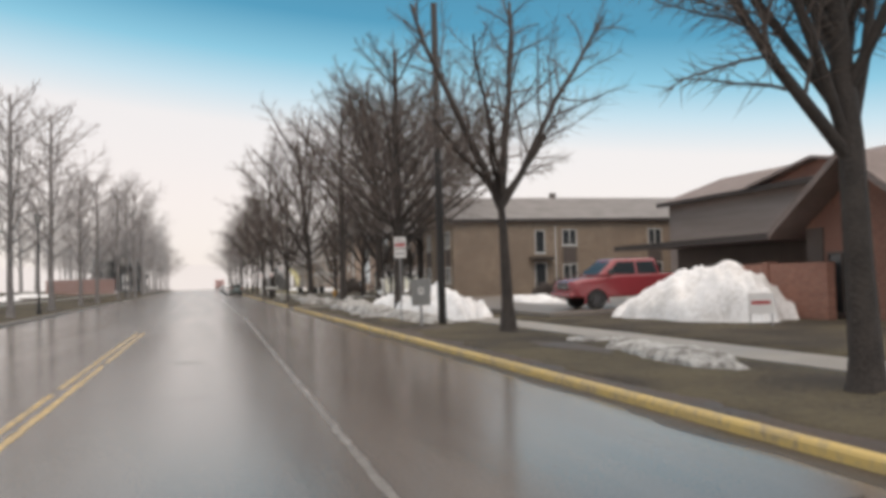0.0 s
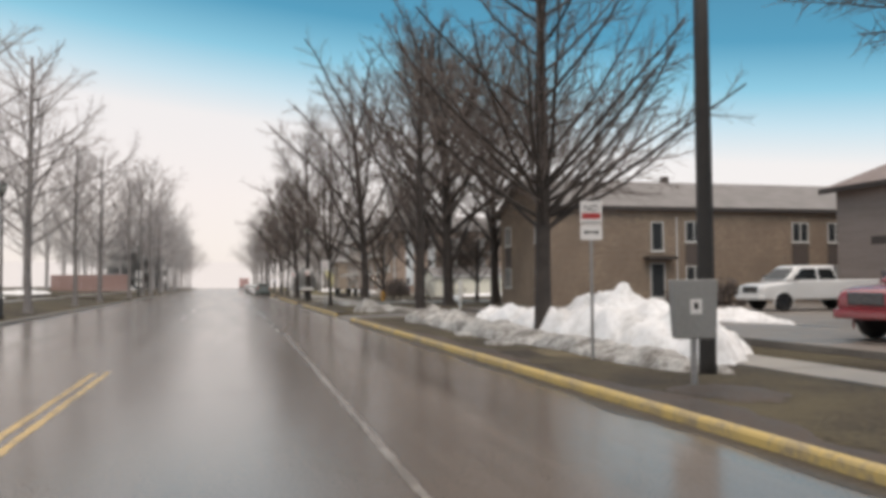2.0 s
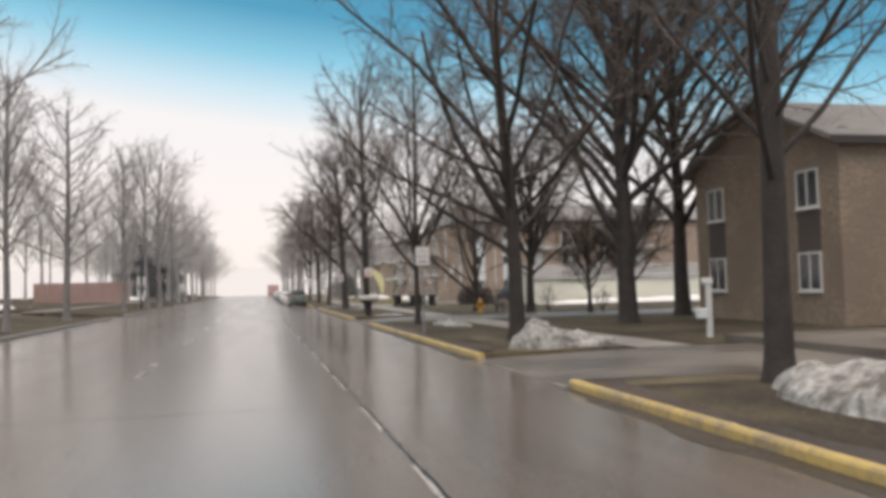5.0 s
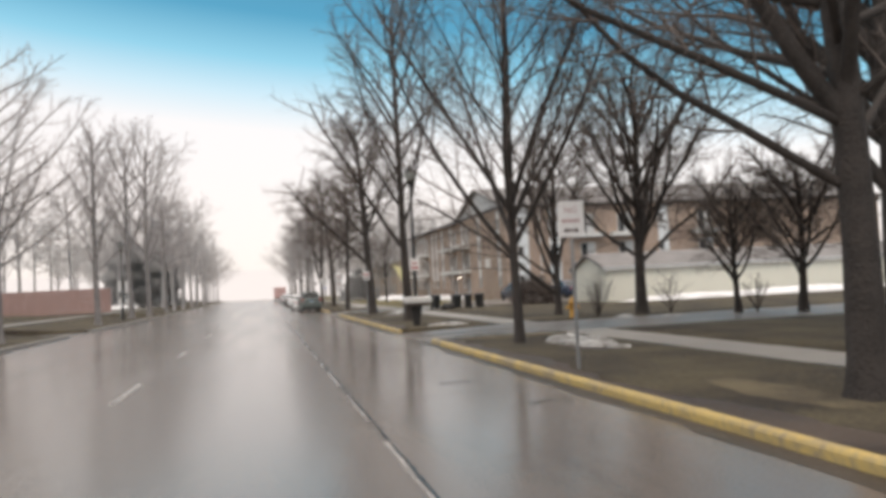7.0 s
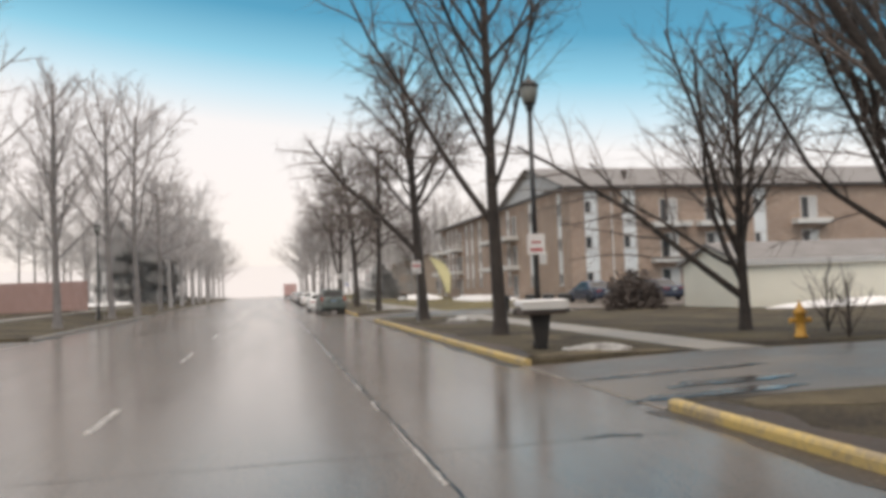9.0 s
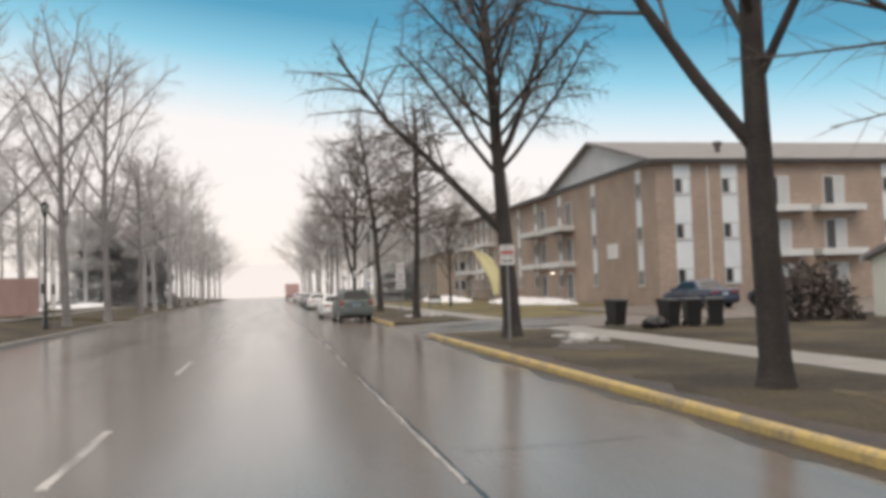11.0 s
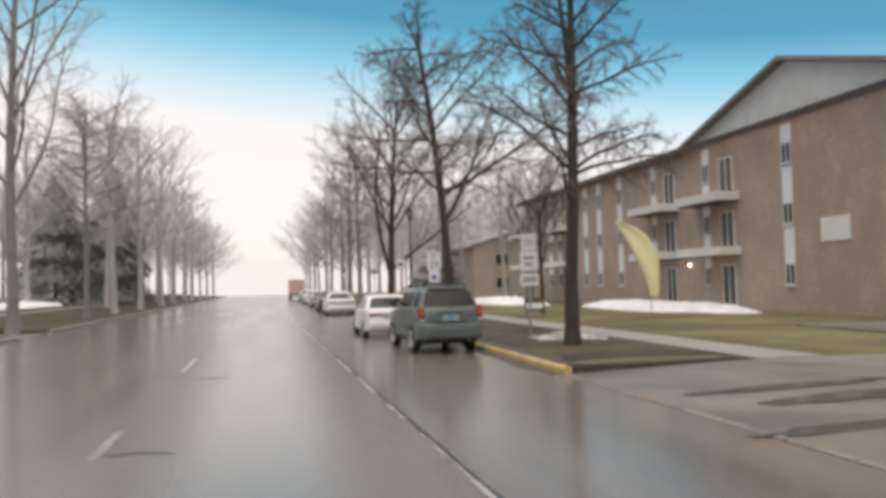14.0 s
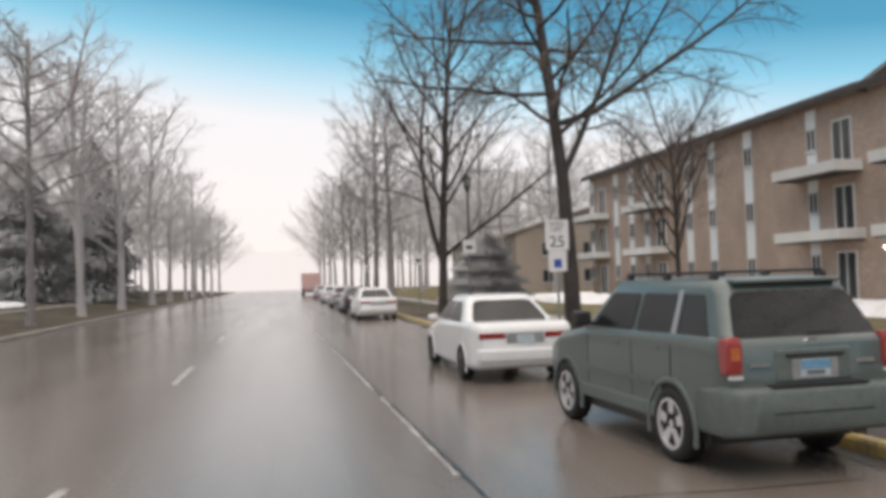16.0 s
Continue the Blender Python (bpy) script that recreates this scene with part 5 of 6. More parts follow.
def arch(t, x, y, r, s, material):
    """A wheel-arch lip and its dark well."""
    bm = bmesh.new()
    n = 14
    rows = []
    for i in range(n + 1):
        a = math.pi * (-0.08 + 1.16 * i / n)
        c, d = math.cos(a), math.sin(a)
        rows.append([bm.verts.new((x + s * q, y + c * rr, r * 0.84 + d * rr)) for rr, q in ((r * 1.12, 0.0), (r * 1.12, 0.02), (r * 1.24, 0.018), (r * 1.28, 0.0))])
    for a, b in zip(rows, rows[1:]):
        for i in range(3):
            bm.faces.new((a[i], a[i + 1], b[i + 1], b[i]))
    bmesh.ops.recalc_face_normals(bm, faces=bm.faces)
    part("wheel_arch", bm, M[material], t, smooth=True)
    bm = bmesh.new()
    ring = [bm.verts.new((x + s * 0.004, y + math.cos(math.pi * i / 12) * r * 1.15, r * 0.84 + math.sin(math.pi * i / 12) * r * 1.15)) for i in range(13)]
    bm.faces.new(ring)
    bmesh.ops.solidify(bm, geom=bm.faces[:], thickness=0.006)
    part("wheel_well", bm, M["plastic"], t)


def sedan(at, label, paint, length=4.75, group="parked cars", rim="plastic"):
    t = thing("car", label, "car", at, group)
    L = length
    st = [(0.0, 0.70, 0.34, 0.86, 0.10, 0.08), (0.06, 0.80, 0.27, 0.96, 0.12, 0.10), (0.25, 0.86, 0.22, 1.00, 0.12, 0.12), (0.95, 0.88, 0.20, 0.98, 0.10, 0.12),
          (L * 0.5, 0.88, 0.18, 0.95, 0.10, 0.12), (L * 0.68, 0.88, 0.18, 0.94, 0.12, 0.12), (L * 0.9, 0.84, 0.2, 0.80, 0.14, 0.12), (L - 0.12, 0.76, 0.24, 0.70, 0.14, 0.1), (L, 0.62, 0.3, 0.60, 0.1, 0.08)]
    part("body", loft(st), M[paint], t, smooth=True)
    car = dict(lo=(0.80, L * 0.76), hi=(1.55, L * 0.58), zl=0.92, zh=1.38, wl=0.82, wh=0.62)
    part("cabin", cabin(car["lo"], car["hi"], 0.92, 1.38, 0.82, 0.62, 0.05, 0.14), M[paint], t, smooth=True)
    side_glass(t, car, [((1.25, 2.2), (1.68, 2.2)), ((2.28, L * 0.70), (2.28, L * 0.58 - 0.05))])
    end_glass(t, car, False, "rear_window")
    end_glass(t, car, True, "windscreen")
    for s in (-1, 1):
        part("tail_light", box(s * 0.55 - 0.22, s * 0.55 + 0.22, -0.012, 0.06, 0.735, 0.835, 0.02), M["lamp_red"], t)
        part("headlight", box(s * 0.52 - 0.15, s * 0.52 + 0.15, L - 0.16, L + 0.0, 0.52, 0.64, 0.03), M["lamp_clear"], t)
        for y in (0.95, L - 0.92):
            arch(t, s * 0.87, y, 0.31, s, paint)
            wheel_parts(t, s * 0.80, y, 0.31, 0.2, s, rim)
        part("mirror", box(s * 0.93 - 0.09, s * 0.93 + 0.09, L * 0.68, L * 0.68 + 0.1, 0.92, 1.04, 0.03), M[paint], t)
    p = part("number_plate", box(-0.15, 0.15, -0.016, 0.01, 0.66, 0.80), M["plate"], t)
    part("trim_strip", box(-0.32, 0.32, -0.010, 0.02, 0.66, 0.83, 0.004), M["carp_silver" if paint == "carp_white" else paint], t)
    part("rear_bumper", box(-0.80, 0.80, -0.05, 0.2, 0.36, 0.58, 0.05), M[paint], t)
    return t


def suv(at, label):
    t = thing("car", label, "car", at, "parked cars")
    L = 4.40
    st = [(0.02, 0.78, 0.52, 1.17, 0.06, 0.08), (0.08, 0.84, 0.46, 1.225, 0.07, 0.10), (0.3, 0.88, 0.40, 1.25, 0.08, 0.12), (1.3, 0.89, 0.36, 1.24, 0.08, 0.12), (2.4, 0.89, 0.36, 1.22, 0.08, 0.12),
          (3.2, 0.89, 0.36, 1.18, 0.10, 0.12), (3.95, 0.888, 0.38, 1.10, 0.14, 0.12), (4.28, 0.84, 0.42, 0.96, 0.12, 0.1), (4.40, 0.68, 0.46, 0.86, 0.1, 0.08)]
    part("body", loft(st, 5), M["carp_green"], t, smooth=True)
    car = dict(lo=(0.07, 3.24), hi=(0.38, 2.62), zl=1.17, zh=1.68, wl=0.86, wh=0.70)
    part("cabin", cabin(car["lo"], car["hi"], 1.17, 1.68, 0.86, 0.70, 0.085, 0.15), M["carp_green"], t, smooth=True)
    side_glass(t, car, [((0.36, 0.92), (0.58, 0.94)), ((1.06, 1.78), (1.06, 1.76)), ((1.86, 2.94), (1.84, 2.50))])
    end_glass(t, car, False, "rear_window", 0.06, 0.90, 0.085)
    end_glass(t, car, True, "windscreen")
    part("rear_bumper", loft([(-0.11, 0.72, 0.44, 0.77, 0.08, 0.05), (-0.06, 0.85, 0.40, 0.81, 0.09, 0.05), (0.12, 0.905, 0.37, 0.82, 0.07, 0.05), (0.50, 0.905, 0.37, 0.78, 0.06, 0.05)], 4), M["clad"], t, "grey-green plastic rear bumper", smooth=True)
    part("bumper_groove", box(-0.52, 0.52, -0.114, -0.09, 0.585, 0.60), M["plastic"], t)
    part("sill", loft([(1.30, 0.902, 0.36, 0.54, 0.04, 0.04), (3.20, 0.902, 0.36, 0.54, 0.04, 0.04)], 3), M["clad"], t)
    part("step_pad", box(-0.5, 0.5, -0.09, 0.05, 0.812, 0.828, 0.005), M["plastic"], t)
    gate = part("tailgate_panel", box(-0.40, 0.40, 0.002, 0.05, 0.84, 1.13, 0.02), M["clad"], t)
    part("plate_recess", box(-0.24, 0.24, -0.003, 0.001, 0.86, 1.04), M["carp_silver"], gate)
    pl = part("number_plate", box(-0.155, 0.155, -0.012, -0.0035, 0.88, 1.03), M["plate"], gate, "pale blue number plate")
    part("plate_band", box(-0.15, 0.15, -0.016, -0.0125, 0.95, 1.025), M["plate_blue"], pl)
    part("writing", box(-0.09, 0.09, -0.0165, -0.0125, 0.90, 0.935), M["clad"], pl)
    part("handle", box(-0.3, 0.3, -0.02, 0.0015, 1.06, 1.085, 0.004), M["plastic"], gate)
    part("emblem", lathe([(0.055, 0), (0.05, 0.012)], 18), M["chrome"], t, at=pose(0, 0.045, 1.175, 90, 0, 0) @ Matrix.Diagonal((1.5, 0.7, 1, 1)))
    for k, x in enumerate((-0.56, 0.54)):
        part("badge", box(x - 0.1, x + 0.1, 0.004, 0.03, 0.98, 1.015), M["chrome"], t)
    for s in (-1, 1):
        lamp = part("tail_light", prism([(0.012, 0.92), (-0.006, 0.97), (-0.006, 1.18), (0.02, 1.25), (0.14, 1.24), (0.17, 1.14), (0.13, 0.92)], 0.735 if s > 0 else -0.896, 0.896 if s > 0 else -0.735, "x", bev=0.025), M["lamp_red"], t, "red tail lamp with amber core")
        part("amber_lens", box(s * 0.815 - 0.045, s * 0.815 + 0.045, -0.012, -0.0065, 1.05, 1.16, 0.003), M["lamp_amber"], lamp)
        part("reverse_lens", box(s * 0.81 - 0.065, s * 0.81 + 0.065, -0.012, 0.03, 0.885, 0.917, 0.003), M["lamp_clear"], lamp)
        part("headlight", box(s * 0.58 - 0.17, s * 0.58 + 0.17, L - 0.2, L - 0.06, 0.76, 0.94, 0.03), M["lamp_clear"], t)
        part("roof_rail", box(s * 0.60 - 0.018, s * 0.60 + 0.018, 0.6, 2.4, 1.795, 1.825, 0.008), M["plastic"], t)
        for y in (0.62, 1.5, 2.35):
            part("rail_foot", box(s * 0.60 - 0.025, s * 0.60 + 0.025, y - 0.05, y + 0.05, 1.73, 1.794, 0.004), M["plastic"], t)
        for y in (1.02, 3.66):
            arch(t, s * 0.885, y, 0.385, s, "clad")
            wheel_parts(t, s * 0.795, y, 0.36, 0.22, s)
        part("mirror", box(s * 1.0 - 0.11, s * 1.0 + 0.11, 2.82, 2.94, 1.22, 1.40, 0.035), M["plastic"], t)
        part("mirror_arm", box(s * 0.885 - 0.03, s * 0.885 + 0.03, 2.86, 2.91, 1.23, 1.27), M["plastic"], t)
        for y in (1.22, 2.12):
            part("door_handle", box(s * 0.892 - 0.012, s * 0.892 + 0.012, y, y + 0.16, 1.06, 1.09, 0.004), M["carp_green"], t)
        for y in (0.99, 1.83, 2.98):
            part("door_gap", box(s * 0.8915 - 0.0015, s * 0.8915 + 0.0015, y, y + 0.012, 0.55, 1.12), M["plastic"], t)
        part("side_moulding", box(s * 0.897 - 0.008, s * 0.897 + 0.008, 1.36, 3.08, 0.69, 0.75, 0.003), M["clad"], t)
        # silver strip paints the sky's reflection onto the body-coloured pillar
        part("pillar_trim", quad_slab([(s * 0.848, 0.93, 1.235), (s * 0.848, 1.02, 1.235), (s * 0.722, 1.02, 1.65), (s * 0.722, 0.95, 1.65)], (s, 0, 0.28), 0.004), M["carp_silver"], t)
    for y in (0.9, 1.9):
        part("cross_bar", box(-0.58, 0.58, y - 0.02, y + 0.02, 1.80, 1.82, 0.005), M["plastic"], t)
    part("wiper", box(-0.02, 0.34, -0.012, 0.0, 1.25, 1.265), M["plastic"], t, at=pose(0, 0.075, 0))
    part("brake_light", box(-0.14, 0.14, 0.33, 0.39, 1.705, 1.73, 0.005), M["lamp_red"], t)
    part("spoiler", box(-0.58, 0.58, 0.32, 0.56, 1.70, 1.745, 0.02), M["carp_green"], t)
    part("exhaust", lathe([(0.03, 0), (0.03, 0.25)], 12), M["steel"], t, at=pose(0.5, -0.05, 0.36, -90, 0, 0))
    part("underbody", box(-0.78, 0.78, 0.5, 4.2, 0.24, 0.55), M["plastic"], t)
    return t


def pickup(at, label, paint="carp_red"):
    t = thing("pickup_truck", label, "pickup truck", at, "parked cars")
    L = 5.85
    st = [(-0.4, 0.92, 0.62, 1.30, 0.05, 0.06), (-0.3, 0.96, 0.52, 1.34, 0.06, 0.08), (1.9, 0.98, 0.48, 1.34, 0.07, 0.1), (3.9, 0.98, 0.46, 1.32, 0.08, 0.1), (4.3, 0.98, 0.46, 1.28, 0.12, 0.1),
          (5.4, 0.96, 0.46, 1.20, 0.16, 0.1), (5.75, 0.92, 0.5, 1.12, 0.14, 0.1), (5.85, 0.86, 0.56, 1.02, 0.1, 0.08)]
    part("body", loft(st), M[paint], t, smooth=True)
    part("bed_floor", box(-0.8, 0.8, -0.28, 1.8, 1.30, 1.355), M["plastic"], t)
    car = dict(lo=(1.95, 4.75), hi=(2.1, 3.95), zl=1.28, zh=1.93, wl=0.92, wh=0.74)
    part("cabin", cabin(car["lo"], car["hi"], 1.28, 1.93, 0.92, 0.74), M[paint], t, smooth=True)
    side_glass(t, car, [((2.1, 3.0), (2.25, 3.0)), ((3.1, 4.35), (3.1, 3.82))])
    end_glass(t, car, False, "rear_window")
    end_glass(t, car, True, "windscreen")
    part("grille", box(-0.55, 0.55, 5.78, 5.88, 0.78, 1.08, 0.04), M["carp_dark"], t)
    part("front_bumper", box(-0.92, 0.92, 5.7, 5.98, 0.48, 0.70, 0.06), M[paint], t)
    for s in (-1, 1):
        part("headlight", box(s * 0.76 - 0.11, s * 0.76 + 0.11, 5.66, 5.81, 0.90, 1.03, 0.03), M["lamp_clear"], t)
        part("mirror", box(s * 1.08 - 0.12, s * 1.08 + 0.12, 4.2, 4.35, 1.32, 1.56, 0.03), M["carp_dark"], t)
        for y in (0.95, 4.85):
            arch(t, s * 0.975, y, 0.41, s, paint)
            wheel_parts(t, s * 0.88, y, 0.41, 0.27, s, "carp_dark")
    return t


suv(pose(4.53, 124.85, 0.0, 0, 0, 2.6) @ Matrix.Diagonal((0.92, 0.95, 0.955, 1)), "green-grey estate off-roader with roof rack parked at the kerb")
sedan(pose(4.05, 131.7, 0.0), "white saloon car parked at the kerb", "carp_white", 4.8)
for k, (y, p, lab) in enumerate(((154.81, "carp_white", "white saloon car parked at the kerb"), (162.96, "carp_dark", "dark saloon car parked at the kerb"), (173.58, "carp_silver", "silver saloon car parked far along the kerb"),
                                (185.63, "carp_white", "white saloon car parked far along the kerb"), (201.92, "carp_silver", "silver saloon car parked far along the kerb"))):
    sedan(pose(4.3, y, 0), lab, p, 4.7)
sedan(pose(21.75, 118.9, 0.19, 0, 0, 4), "navy blue saloon car parked in the court", "carp_blue", 4.7)
sedan(pose(25.2, 116.4, 0.19, 0, 0, 4), "navy saloon car parked beside another in the court", "carp_blue", 4.7)
pickup(pose(20.35, 31.3, 0.30, 0, 0, 90) @ Matrix.Scale(1.04, 4), "red crew-cab pickup truck in the parking lot")
pickup(pose(29.3, 48.6, 0.3, 0, 0, 90) @ Matrix.Scale(1.04, 4), "white pickup truck parked in the lot", "carp_white")
lorry = thing("box_truck", "far red box truck parked along the street", "truck", pose(3.9, 225.3, 0), "parked cars")
part("cargo_box", box(-1.15, 1.15, 0, 4.6, 0.75, 2.9, 0.05), M["carp_hazed"], lorry)
part("cab", box(-1.0, 1.0, 4.65, 6.4, 0.5, 2.2, 0.2), M["carp_hazed"], lorry)
part("chassis", box(-0.5, 0.5, 0.1, 6.2, 0.5, 0.74), M["plastic"], lorry)
for s in (-1, 1):
    part("tail_light", box(s * 0.95 - 0.12, s * 0.95 + 0.12, -0.03, -0.002, 0.85, 1.0), M["lamp_red"], lorry)
    for y in (1.0, 5.5):
        wheel_parts(lorry, s * 0.9, y, 0.45, 0.28, s)

# ---- road markings, kerbs, pavement ----
def strip(name, xa, w, y0, y1, material, seed, cuts=0.0, xb=None):
    """A worn painted line in pieces with ragged edges."""
    rng = random.Random(seed)
    V, F = [], []
    y = y0
    while y < y1:
        ln = rng.uniform(0.5, 1.6)
        e = min(y + ln, y1)
        if rng.random() >= cuts:
            n = 4
            b = len(V)
            for i in range(n + 1):
                f = y + (e - y) * i / n
                d0, d1 = rng.uniform(-0.012, 0.012), rng.uniform(-0.012, 0.012)
                x = xa if xb is None else xa + (xb - xa) * (f - y0) / (y1 - y0)
                V += [(x - w / 2 + d0, f, 0.004), (x + w / 2 + d1, f, 0.004)]
            for i in range(n):
                a = b + i * 2
                F.append((a, a + 1, a + 3, a + 2))
        y = e
    return tagged(raw(name, V, F, material), "worn painted line on the wet road", "road marking", kind="structure")


strip("centre_line", -2.41, 0.11, -20.0, 32.95, M["line_yellow"], 1, 0.03)
strip("centre_line", -2.17, 0.11, -20.0, 32.95, M["line_yellow"], 2, 0.03)
strip("lane_line", 1.1, 0.085, -20.0, 43.9, M["line_faint"], 3, 0.16, xb=1.98)
strip("lane_seam", 1.88, 0.05, 43.9, 110, M["line_white"], 4, 0.3)
strip("lane_seam", 1.93, 0.04, 43.9, 110, M["seam"], 5, 0.02)
strip("lane_seam", 1.88, 0.05, 110, 150, M["line_white"], 6, 0.1, xb=1.3)
strip("lane_seam", 1.93, 0.045, 110, 150, M["seam"], 7, 0.02, xb=1.35)
strip("lane_seam", 1.3, 0.05, 150, 234, M["line_white"], 8, 0.1)
for k in range(12):
    strip("lane_dash", -2.05 + 0.3 * min(k, 5) / 5, 0.11, 57.9 + 10.87 * k, 61.2 + 10.87 * k, M["line_white"], 10 + k, 0.08)


def gutter(name, xk, s, y0, y1, seed):
    """A ragged strip of wet dirt and litter along the kerb foot."""
    V, F = [], []
    n = int((y1 - y0) / 0.4)
    for i in range(n + 1):
        y = y0 + (y1 - y0) * i / n
        w = 0.30 + 0.28 * noise.noise(Vector((y * 0.45, seed, 0))) + 0.10 * noise.noise(Vector((y * 2.3, seed, 5)))
        V += [(xk - s * 0.001, y, 0.004), (xk - s * max(0.06, w), y, 0.004)]
    for i in range(n):
        a = 2 * i
        F.append((a, a + 2, a + 3, a + 1) if s < 0 else (a, a + 1, a + 3, a + 2))
    tagged(raw(name, V, F, M["gutter"]), "wet dirt and litter along the kerb foot", "gutter", kind="structure")


for k, (a, b) in enumerate(BLOCKS):
    gutter("gutter_%d" % (k + 1), CURB, 1, a, min(b, 190), k)
for k, (a, b) in enumerate(LBLOCKS):
    gutter("gutter_%d" % (k + 5), LEFT, -1, max(a, 20), min(b, 215), k + 9)


def blob(name, label, category, cx, cy, rx, ry, z, seed, material, drape=None):
    """A thin irregular patch lying on the ground; drape gives the ground's height."""
    V, F = [], []
    rings, n = 5, 40
    V.append((cx, cy, (drape(cx, cy) if drape else 0) + z))
    for j in range(1, rings + 1):
        for i in range(n):
            a = 2 * math.pi * i / n
            e = 1 + 0.34 * noise.noise(Vector((math.cos(a) * 1.4, math.sin(a) * 1.4, seed))) + 0.22 * noise.noise(Vector((math.cos(a) * 4.5, math.sin(a) * 4.5, seed + 3)))
            x, y = cx + rx * e * j / rings * math.cos(a), cy + ry * e * j / rings * math.sin(a)
            V.append((x, y, (drape(x, y) if drape else 0) + (z if j < rings else z * 0.3)))
    for i in range(n):
        F.append((0, 1 + i, 1 + (i + 1) % n))
        for j in range(rings - 1):
            a, b = 1 + j * n + i, 1 + j * n + (i + 1) % n
            F.append((a, a + n, b + n, b))
    return tagged(raw(name, V, F, material, smooth=True), label, category, kind="structure")


def verge_z(x, y):
    k = next((i for i, (a, b) in enumerate(BLOCKS) if a <= y <= b), 0)
    return TOP + 0.035 * noise.noise(Vector((x * 0.35, y * 0.35, k)))


def kerb_mud(name, y0, y1, seed):
    """A ragged strip of bare mud between kerb and grass."""
    V, F = [], []
    n = int((y1 - y0) / 0.3)
    for i in range(n + 1):
        y = y0 + (y1 - y0) * i / n
        w = 0.45 + 0.55 * noise.noise(Vector((y * 0.22, seed, 1))) + 0.25 * noise.noise(Vector((y * 1.1, seed, 4))) + 0.1 * noise.noise(Vector((y * 3.5, seed, 8)))
        w = max(0.08, w)
        x0, x1, x2 = CURB + 0.10, CURB + 0.16 + w * 0.6, CURB + 0.16 + w
        V += [(x0, y, 0.152 + 0.006 * noise.noise(Vector((y * 4, 0, seed)))), (x1, y, max(verge_z(x1, y), 0.12) + 0.03), (x2, y, verge_z(x2, y) - 0.01)]
    for i in range(n):
        for j in range(2):
            a = i * 3 + j
            F.append((a, a + 1, a + 4, a + 3))
    tagged(raw(name, V, F, M["mud"], smooth=True), "bare wet mud spilling over the kerb", "mud", kind="structure")


for k, (a, b) in enumerate(((-6, 52.1), (59.0, 77.8), (85.1, 109.7), (119.9, 160))):
    kerb_mud("mud_strip_%d" % (k + 1), a, b, k * 7)
for k, (a, b) in enumerate(GAPS):
    n = int((b - a) / 1.1)
    lip = thing("apron_lip_%d" % (k + 1), "worn concrete lip across the driveway mouth", "kerb", pose(CURB, 0, 0), kind="structure")
    for i in range(n):
        y = a + (b - a) * i / n
        part("lip_stone", prism([(-0.05, -0.1), (-0.045, 0.012), (0.0, 0.022), (0.05, 0.024), (0.07, 0.012), (0.07, -0.1)], y + 0.02, y + (b - a) / n - 0.012 * (1 + i % 2), "y"), M["lip"], lip)
rng = random.Random(31)
for k, (a, b) in enumerate(GAPS):
    for j in range((0, 3, 5)[k]):
        blob("puddle", "shallow rain puddle on the driveway", "puddle", rng.uniform(6.6, 13), a + (b - a) * (0.12 + 0.76 * (j + rng.random()) / 5), rng.uniform(0.8, 2.2), rng.uniform(0.14, 0.35), 0.012, 100 + 10 * k + j, M["puddle"], lambda x, y: apron(x) + 0.008)
    for s, e in ((a, -1), (b, 1)):
        blob("mud_patch", "trampled tan mud on the verge corner", "mud", 7.6, s + e * 0.75, 1.7, 0.55, 0.02, 140 + k + e, M["straw"], verge_z)
for j in range(16):
    y = 6 + 9.4 * j + rng.uniform(-2, 2)
    if not any(a - 2 < y < b + 2 for a, b in GAPS):
        blob("mud_patch", "worn bare patch in the wet verge", "mud", rng.uniform(6.6, 8.6), y, rng.uniform(0.4, 0.8), rng.uniform(0.8, 2.0), 0.02, 170 + j, M["mud" if j % 3 else "straw"], verge_z)


def crack(pts, w, seed, material="seam"):
    """A wandering crack in the road surface."""
    rng = random.Random(seed)
    V, F = [], []
    for (x0, y0), (x1, y1) in zip(pts, pts[1:]):
        n = max(2, int(math.hypot(x1 - x0, y1 - y0) / 0.35))
        for i in range(n + 1):
            f = i / n
            x, y = x0 + (x1 - x0) * f + rng.uniform(-0.03, 0.03), y0 + (y1 - y0) * f + rng.uniform(-0.03, 0.03)
            dx, dy = y1 - y0, x0 - x1
            q = math.hypot(dx, dy)
            ww = w * rng.uniform(0.4, 1.3) / 2
            V += [(x - dx / q * ww, y - dy / q * ww, 0.005), (x + dx / q * ww, y + dy / q * ww, 0.005)]
        b0 = len(V) - 2 * (n + 1)
        for i in range(n):
            a = b0 + 2 * i
            F.append((a, a + 1, a + 3, a + 2))
    tagged(raw("road_crack", V, F, M[material]), "dark crack in the wet road surface", "road crack", kind="structure")


rng = random.Random(77)
for k in range(20):
    y = 4 + 8.0 * k + rng.uniform(-1.5, 1.5)
    a, b = (LEFT + 0.5, CURB - 0.6) if k % 3 == 0 else (rng.uniform(-4.5, -2.6), rng.uniform(-0.8, 1.2)) if k % 3 == 1 else (2.2, CURB - 0.7)
    crack([(a, y), ((a + b) / 2, y + rng.uniform(-0.15, 0.15)), (b, y + rng.uniform(-0.2, 0.2))], 0.022, k)
for x, y in ((-1.0, 121.51), (-1.25, 113.93), (-1.0, 109.46), (-0.3, 19.13), (4.1, 76.87), (3.9, 68.23), (4.6, 65.18)):
    crack([(x - 0.35, y), (x, y + 0.12), (x + 0.3, y - 0.05)], 0.12, int(y))


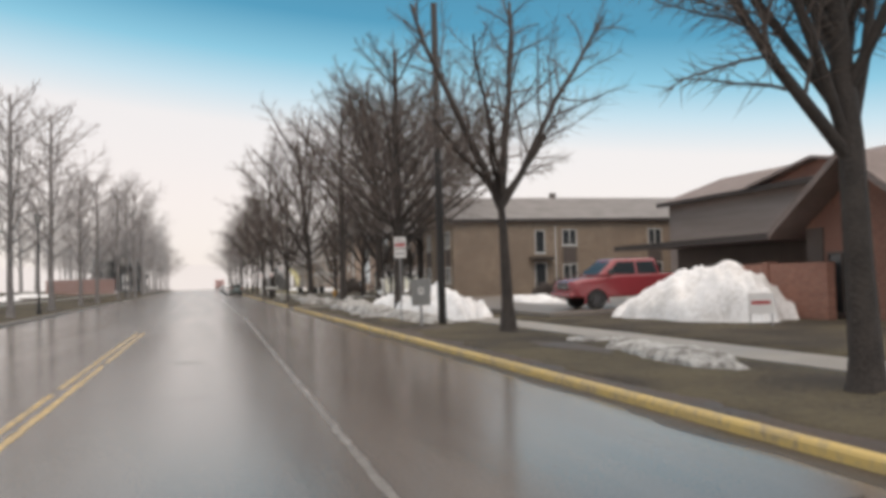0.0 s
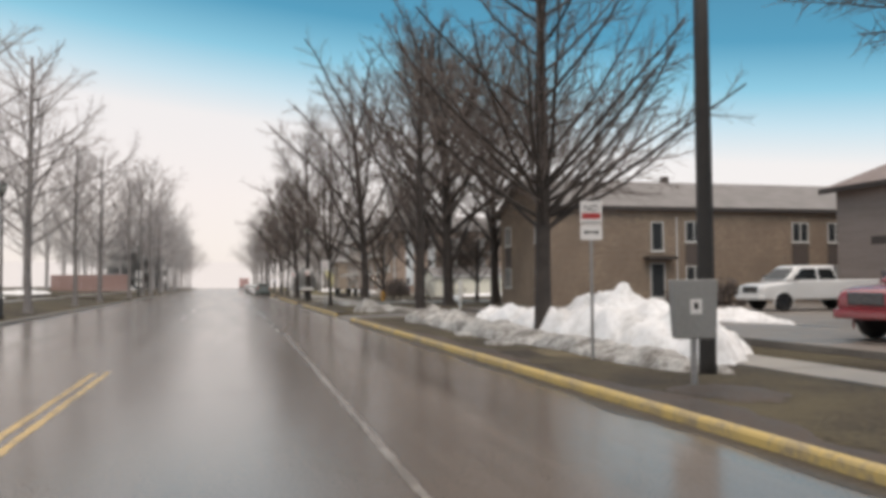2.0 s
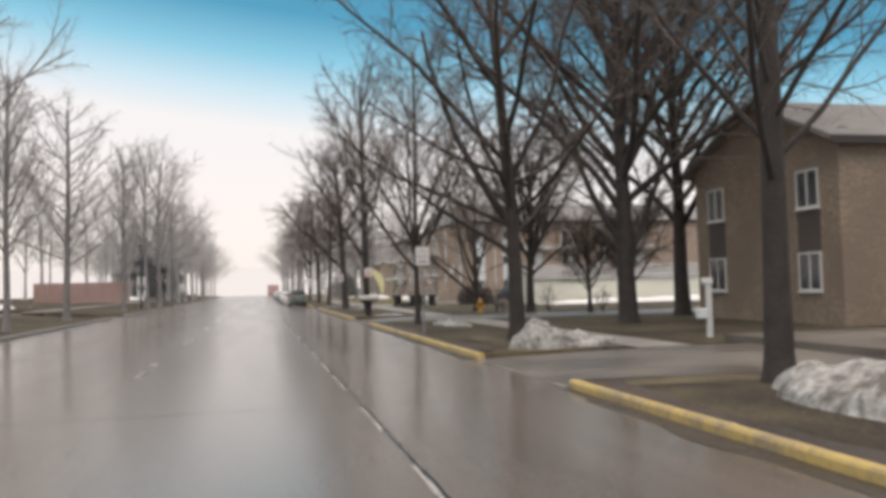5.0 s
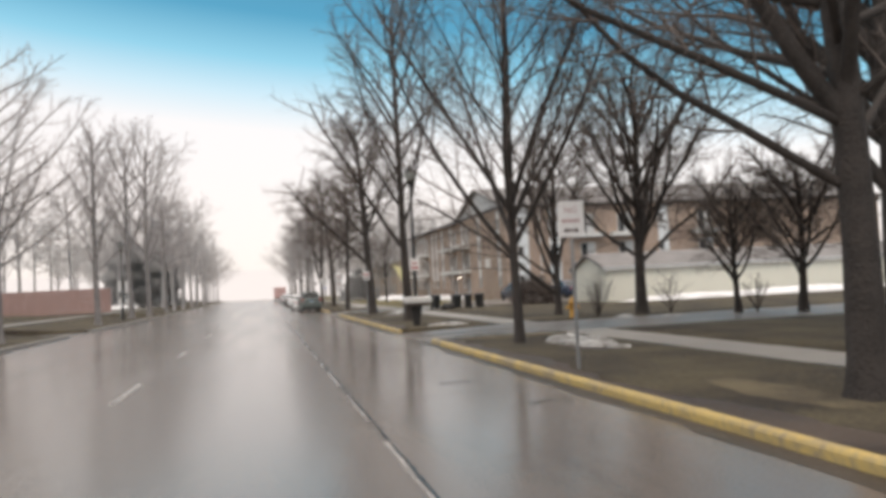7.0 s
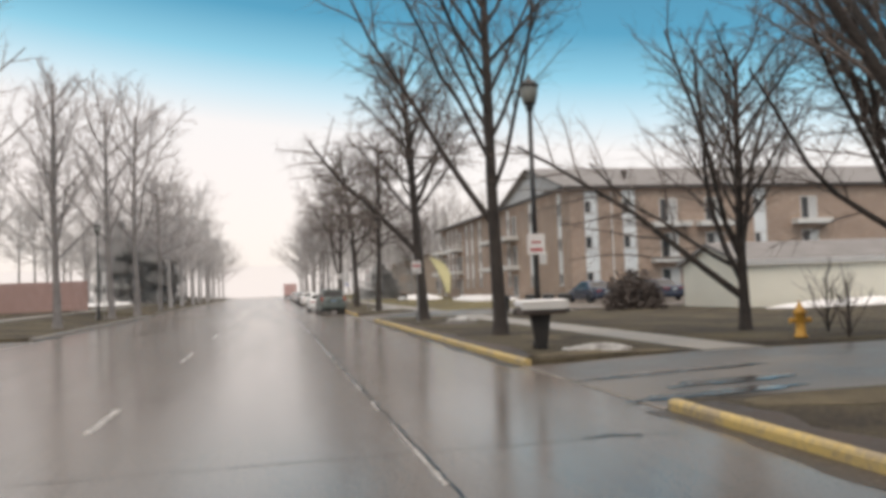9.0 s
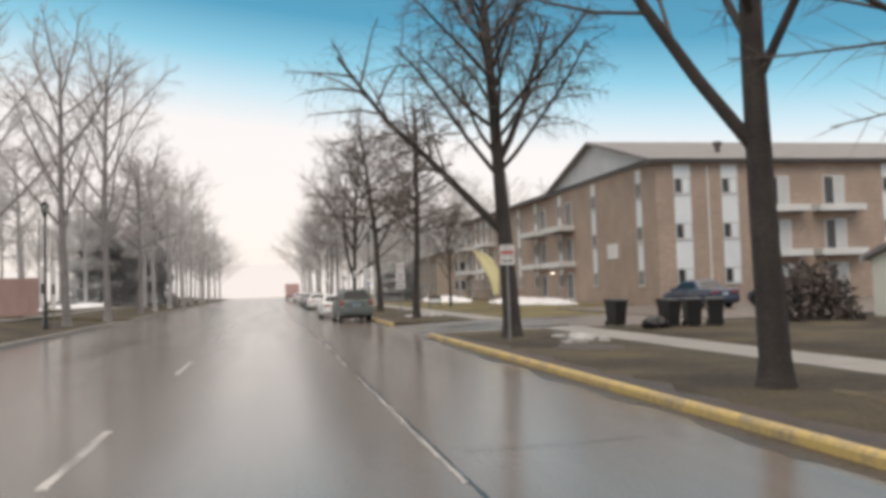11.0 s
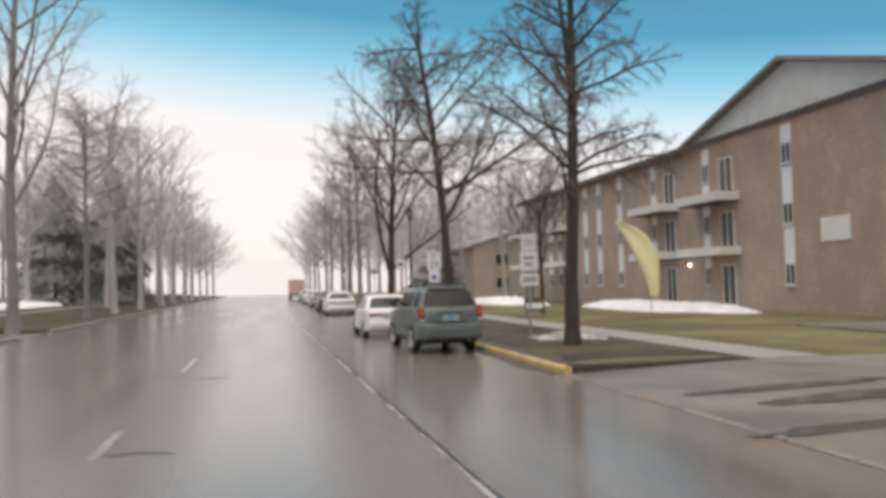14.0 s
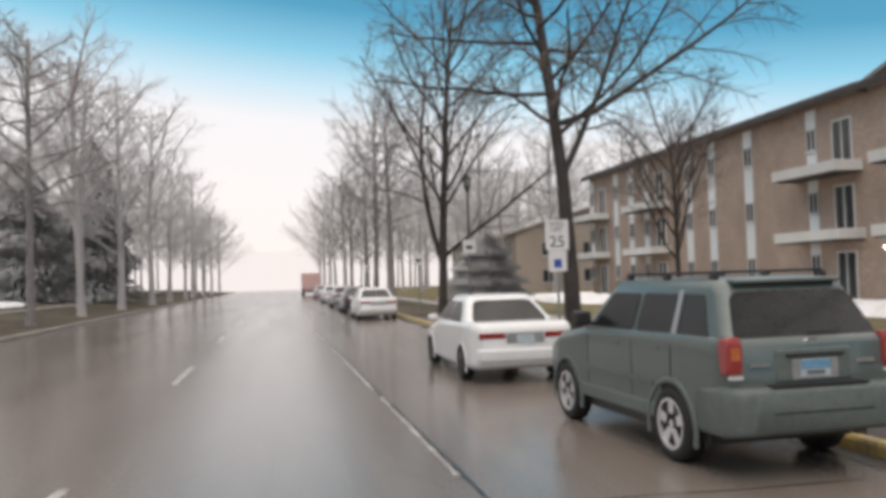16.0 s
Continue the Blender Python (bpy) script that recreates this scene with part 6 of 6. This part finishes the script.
def kerb_mesh(name, length, s, material):
    prof = [(0, -0.2), (0, 0.10), (s * 0.02, 0.135), (s * 0.05, 0.15), (s * 0.13, 0.15), (s * 0.16, 0.14), (s * 0.16, -0.2)]
    bm = prism(prof, 0.004, length - 0.004, "y")
    me = bpy.data.meshes.new(name)
    bm.normal_update()
    bm.to_mesh(me)
    bm.free()
    me.materials.append(material)
    return me


kr, kg, kl = kerb_mesh("kerb_stone", 3.0, 1, M["yellow"]), kerb_mesh("kerb_stone", 3.0, 1, M["concrete"]), kerb_mesh("kerb_stone", 3.0, -1, M["concrete"])
for j, (blocks, x, s) in enumerate(((BLOCKS, CURB, 1), (LBLOCKS, LEFT, -1))):
    for k, (a, b) in enumerate(blocks):
        root = thing("kerb_%d" % (1 + k + 4 * j), "yellow painted concrete kerb" if s > 0 else "bare concrete kerb", "kerb", pose(x, 0, 0), kind="structure")
        n = int((min(b, 234) - a) / 3.0)
        step = (min(b, 234) - a) / n
        for i in range(n):
            y = a + i * step
            me = kl if s < 0 else kr if y < 160 else kg
            ob = link("kerb_stone", me, None, root)
            ob.matrix_basis = Matrix.Translation((0, y, 0)) @ Matrix.Diagonal((1, step / 3.0, 1, 1))

bm = box(0, 1.43, 0.006, 1.494, -0.12, 0.0, 0.008)
slab_me = bpy.data.meshes.new("paving_slab")
bm.to_mesh(slab_me)
bm.free()
slab_me.materials.append(M["concrete"])
rng = random.Random(8)
for j, (blocks, x, lo) in enumerate(((BLOCKS, 9.51, -40), (LBLOCKS, -16.29, 40))):
    for k, (a, b) in enumerate(blocks):
        root = thing("pavement_%d" % (1 + k + 4 * j), "damp pale concrete pavement of square slabs", "pavement", pose(x, 0, 0), kind="structure")
        a2, b2 = max(a, -10 if j == 0 else 40), min(b, 200)
        n = max(1, int((b2 - a2) / 1.5))
        for i in range(n):
            ob = link("paving_slab", slab_me, None, root)
            ob.matrix_basis = pose(0, a2 + i * (b2 - a2) / n, (lz(-15.6) if j else TOP) + 0.02 + rng.uniform(-0.006, 0.006)) @ Matrix.Diagonal((1, (b2 - a2) / n / 1.5, 1, 1))
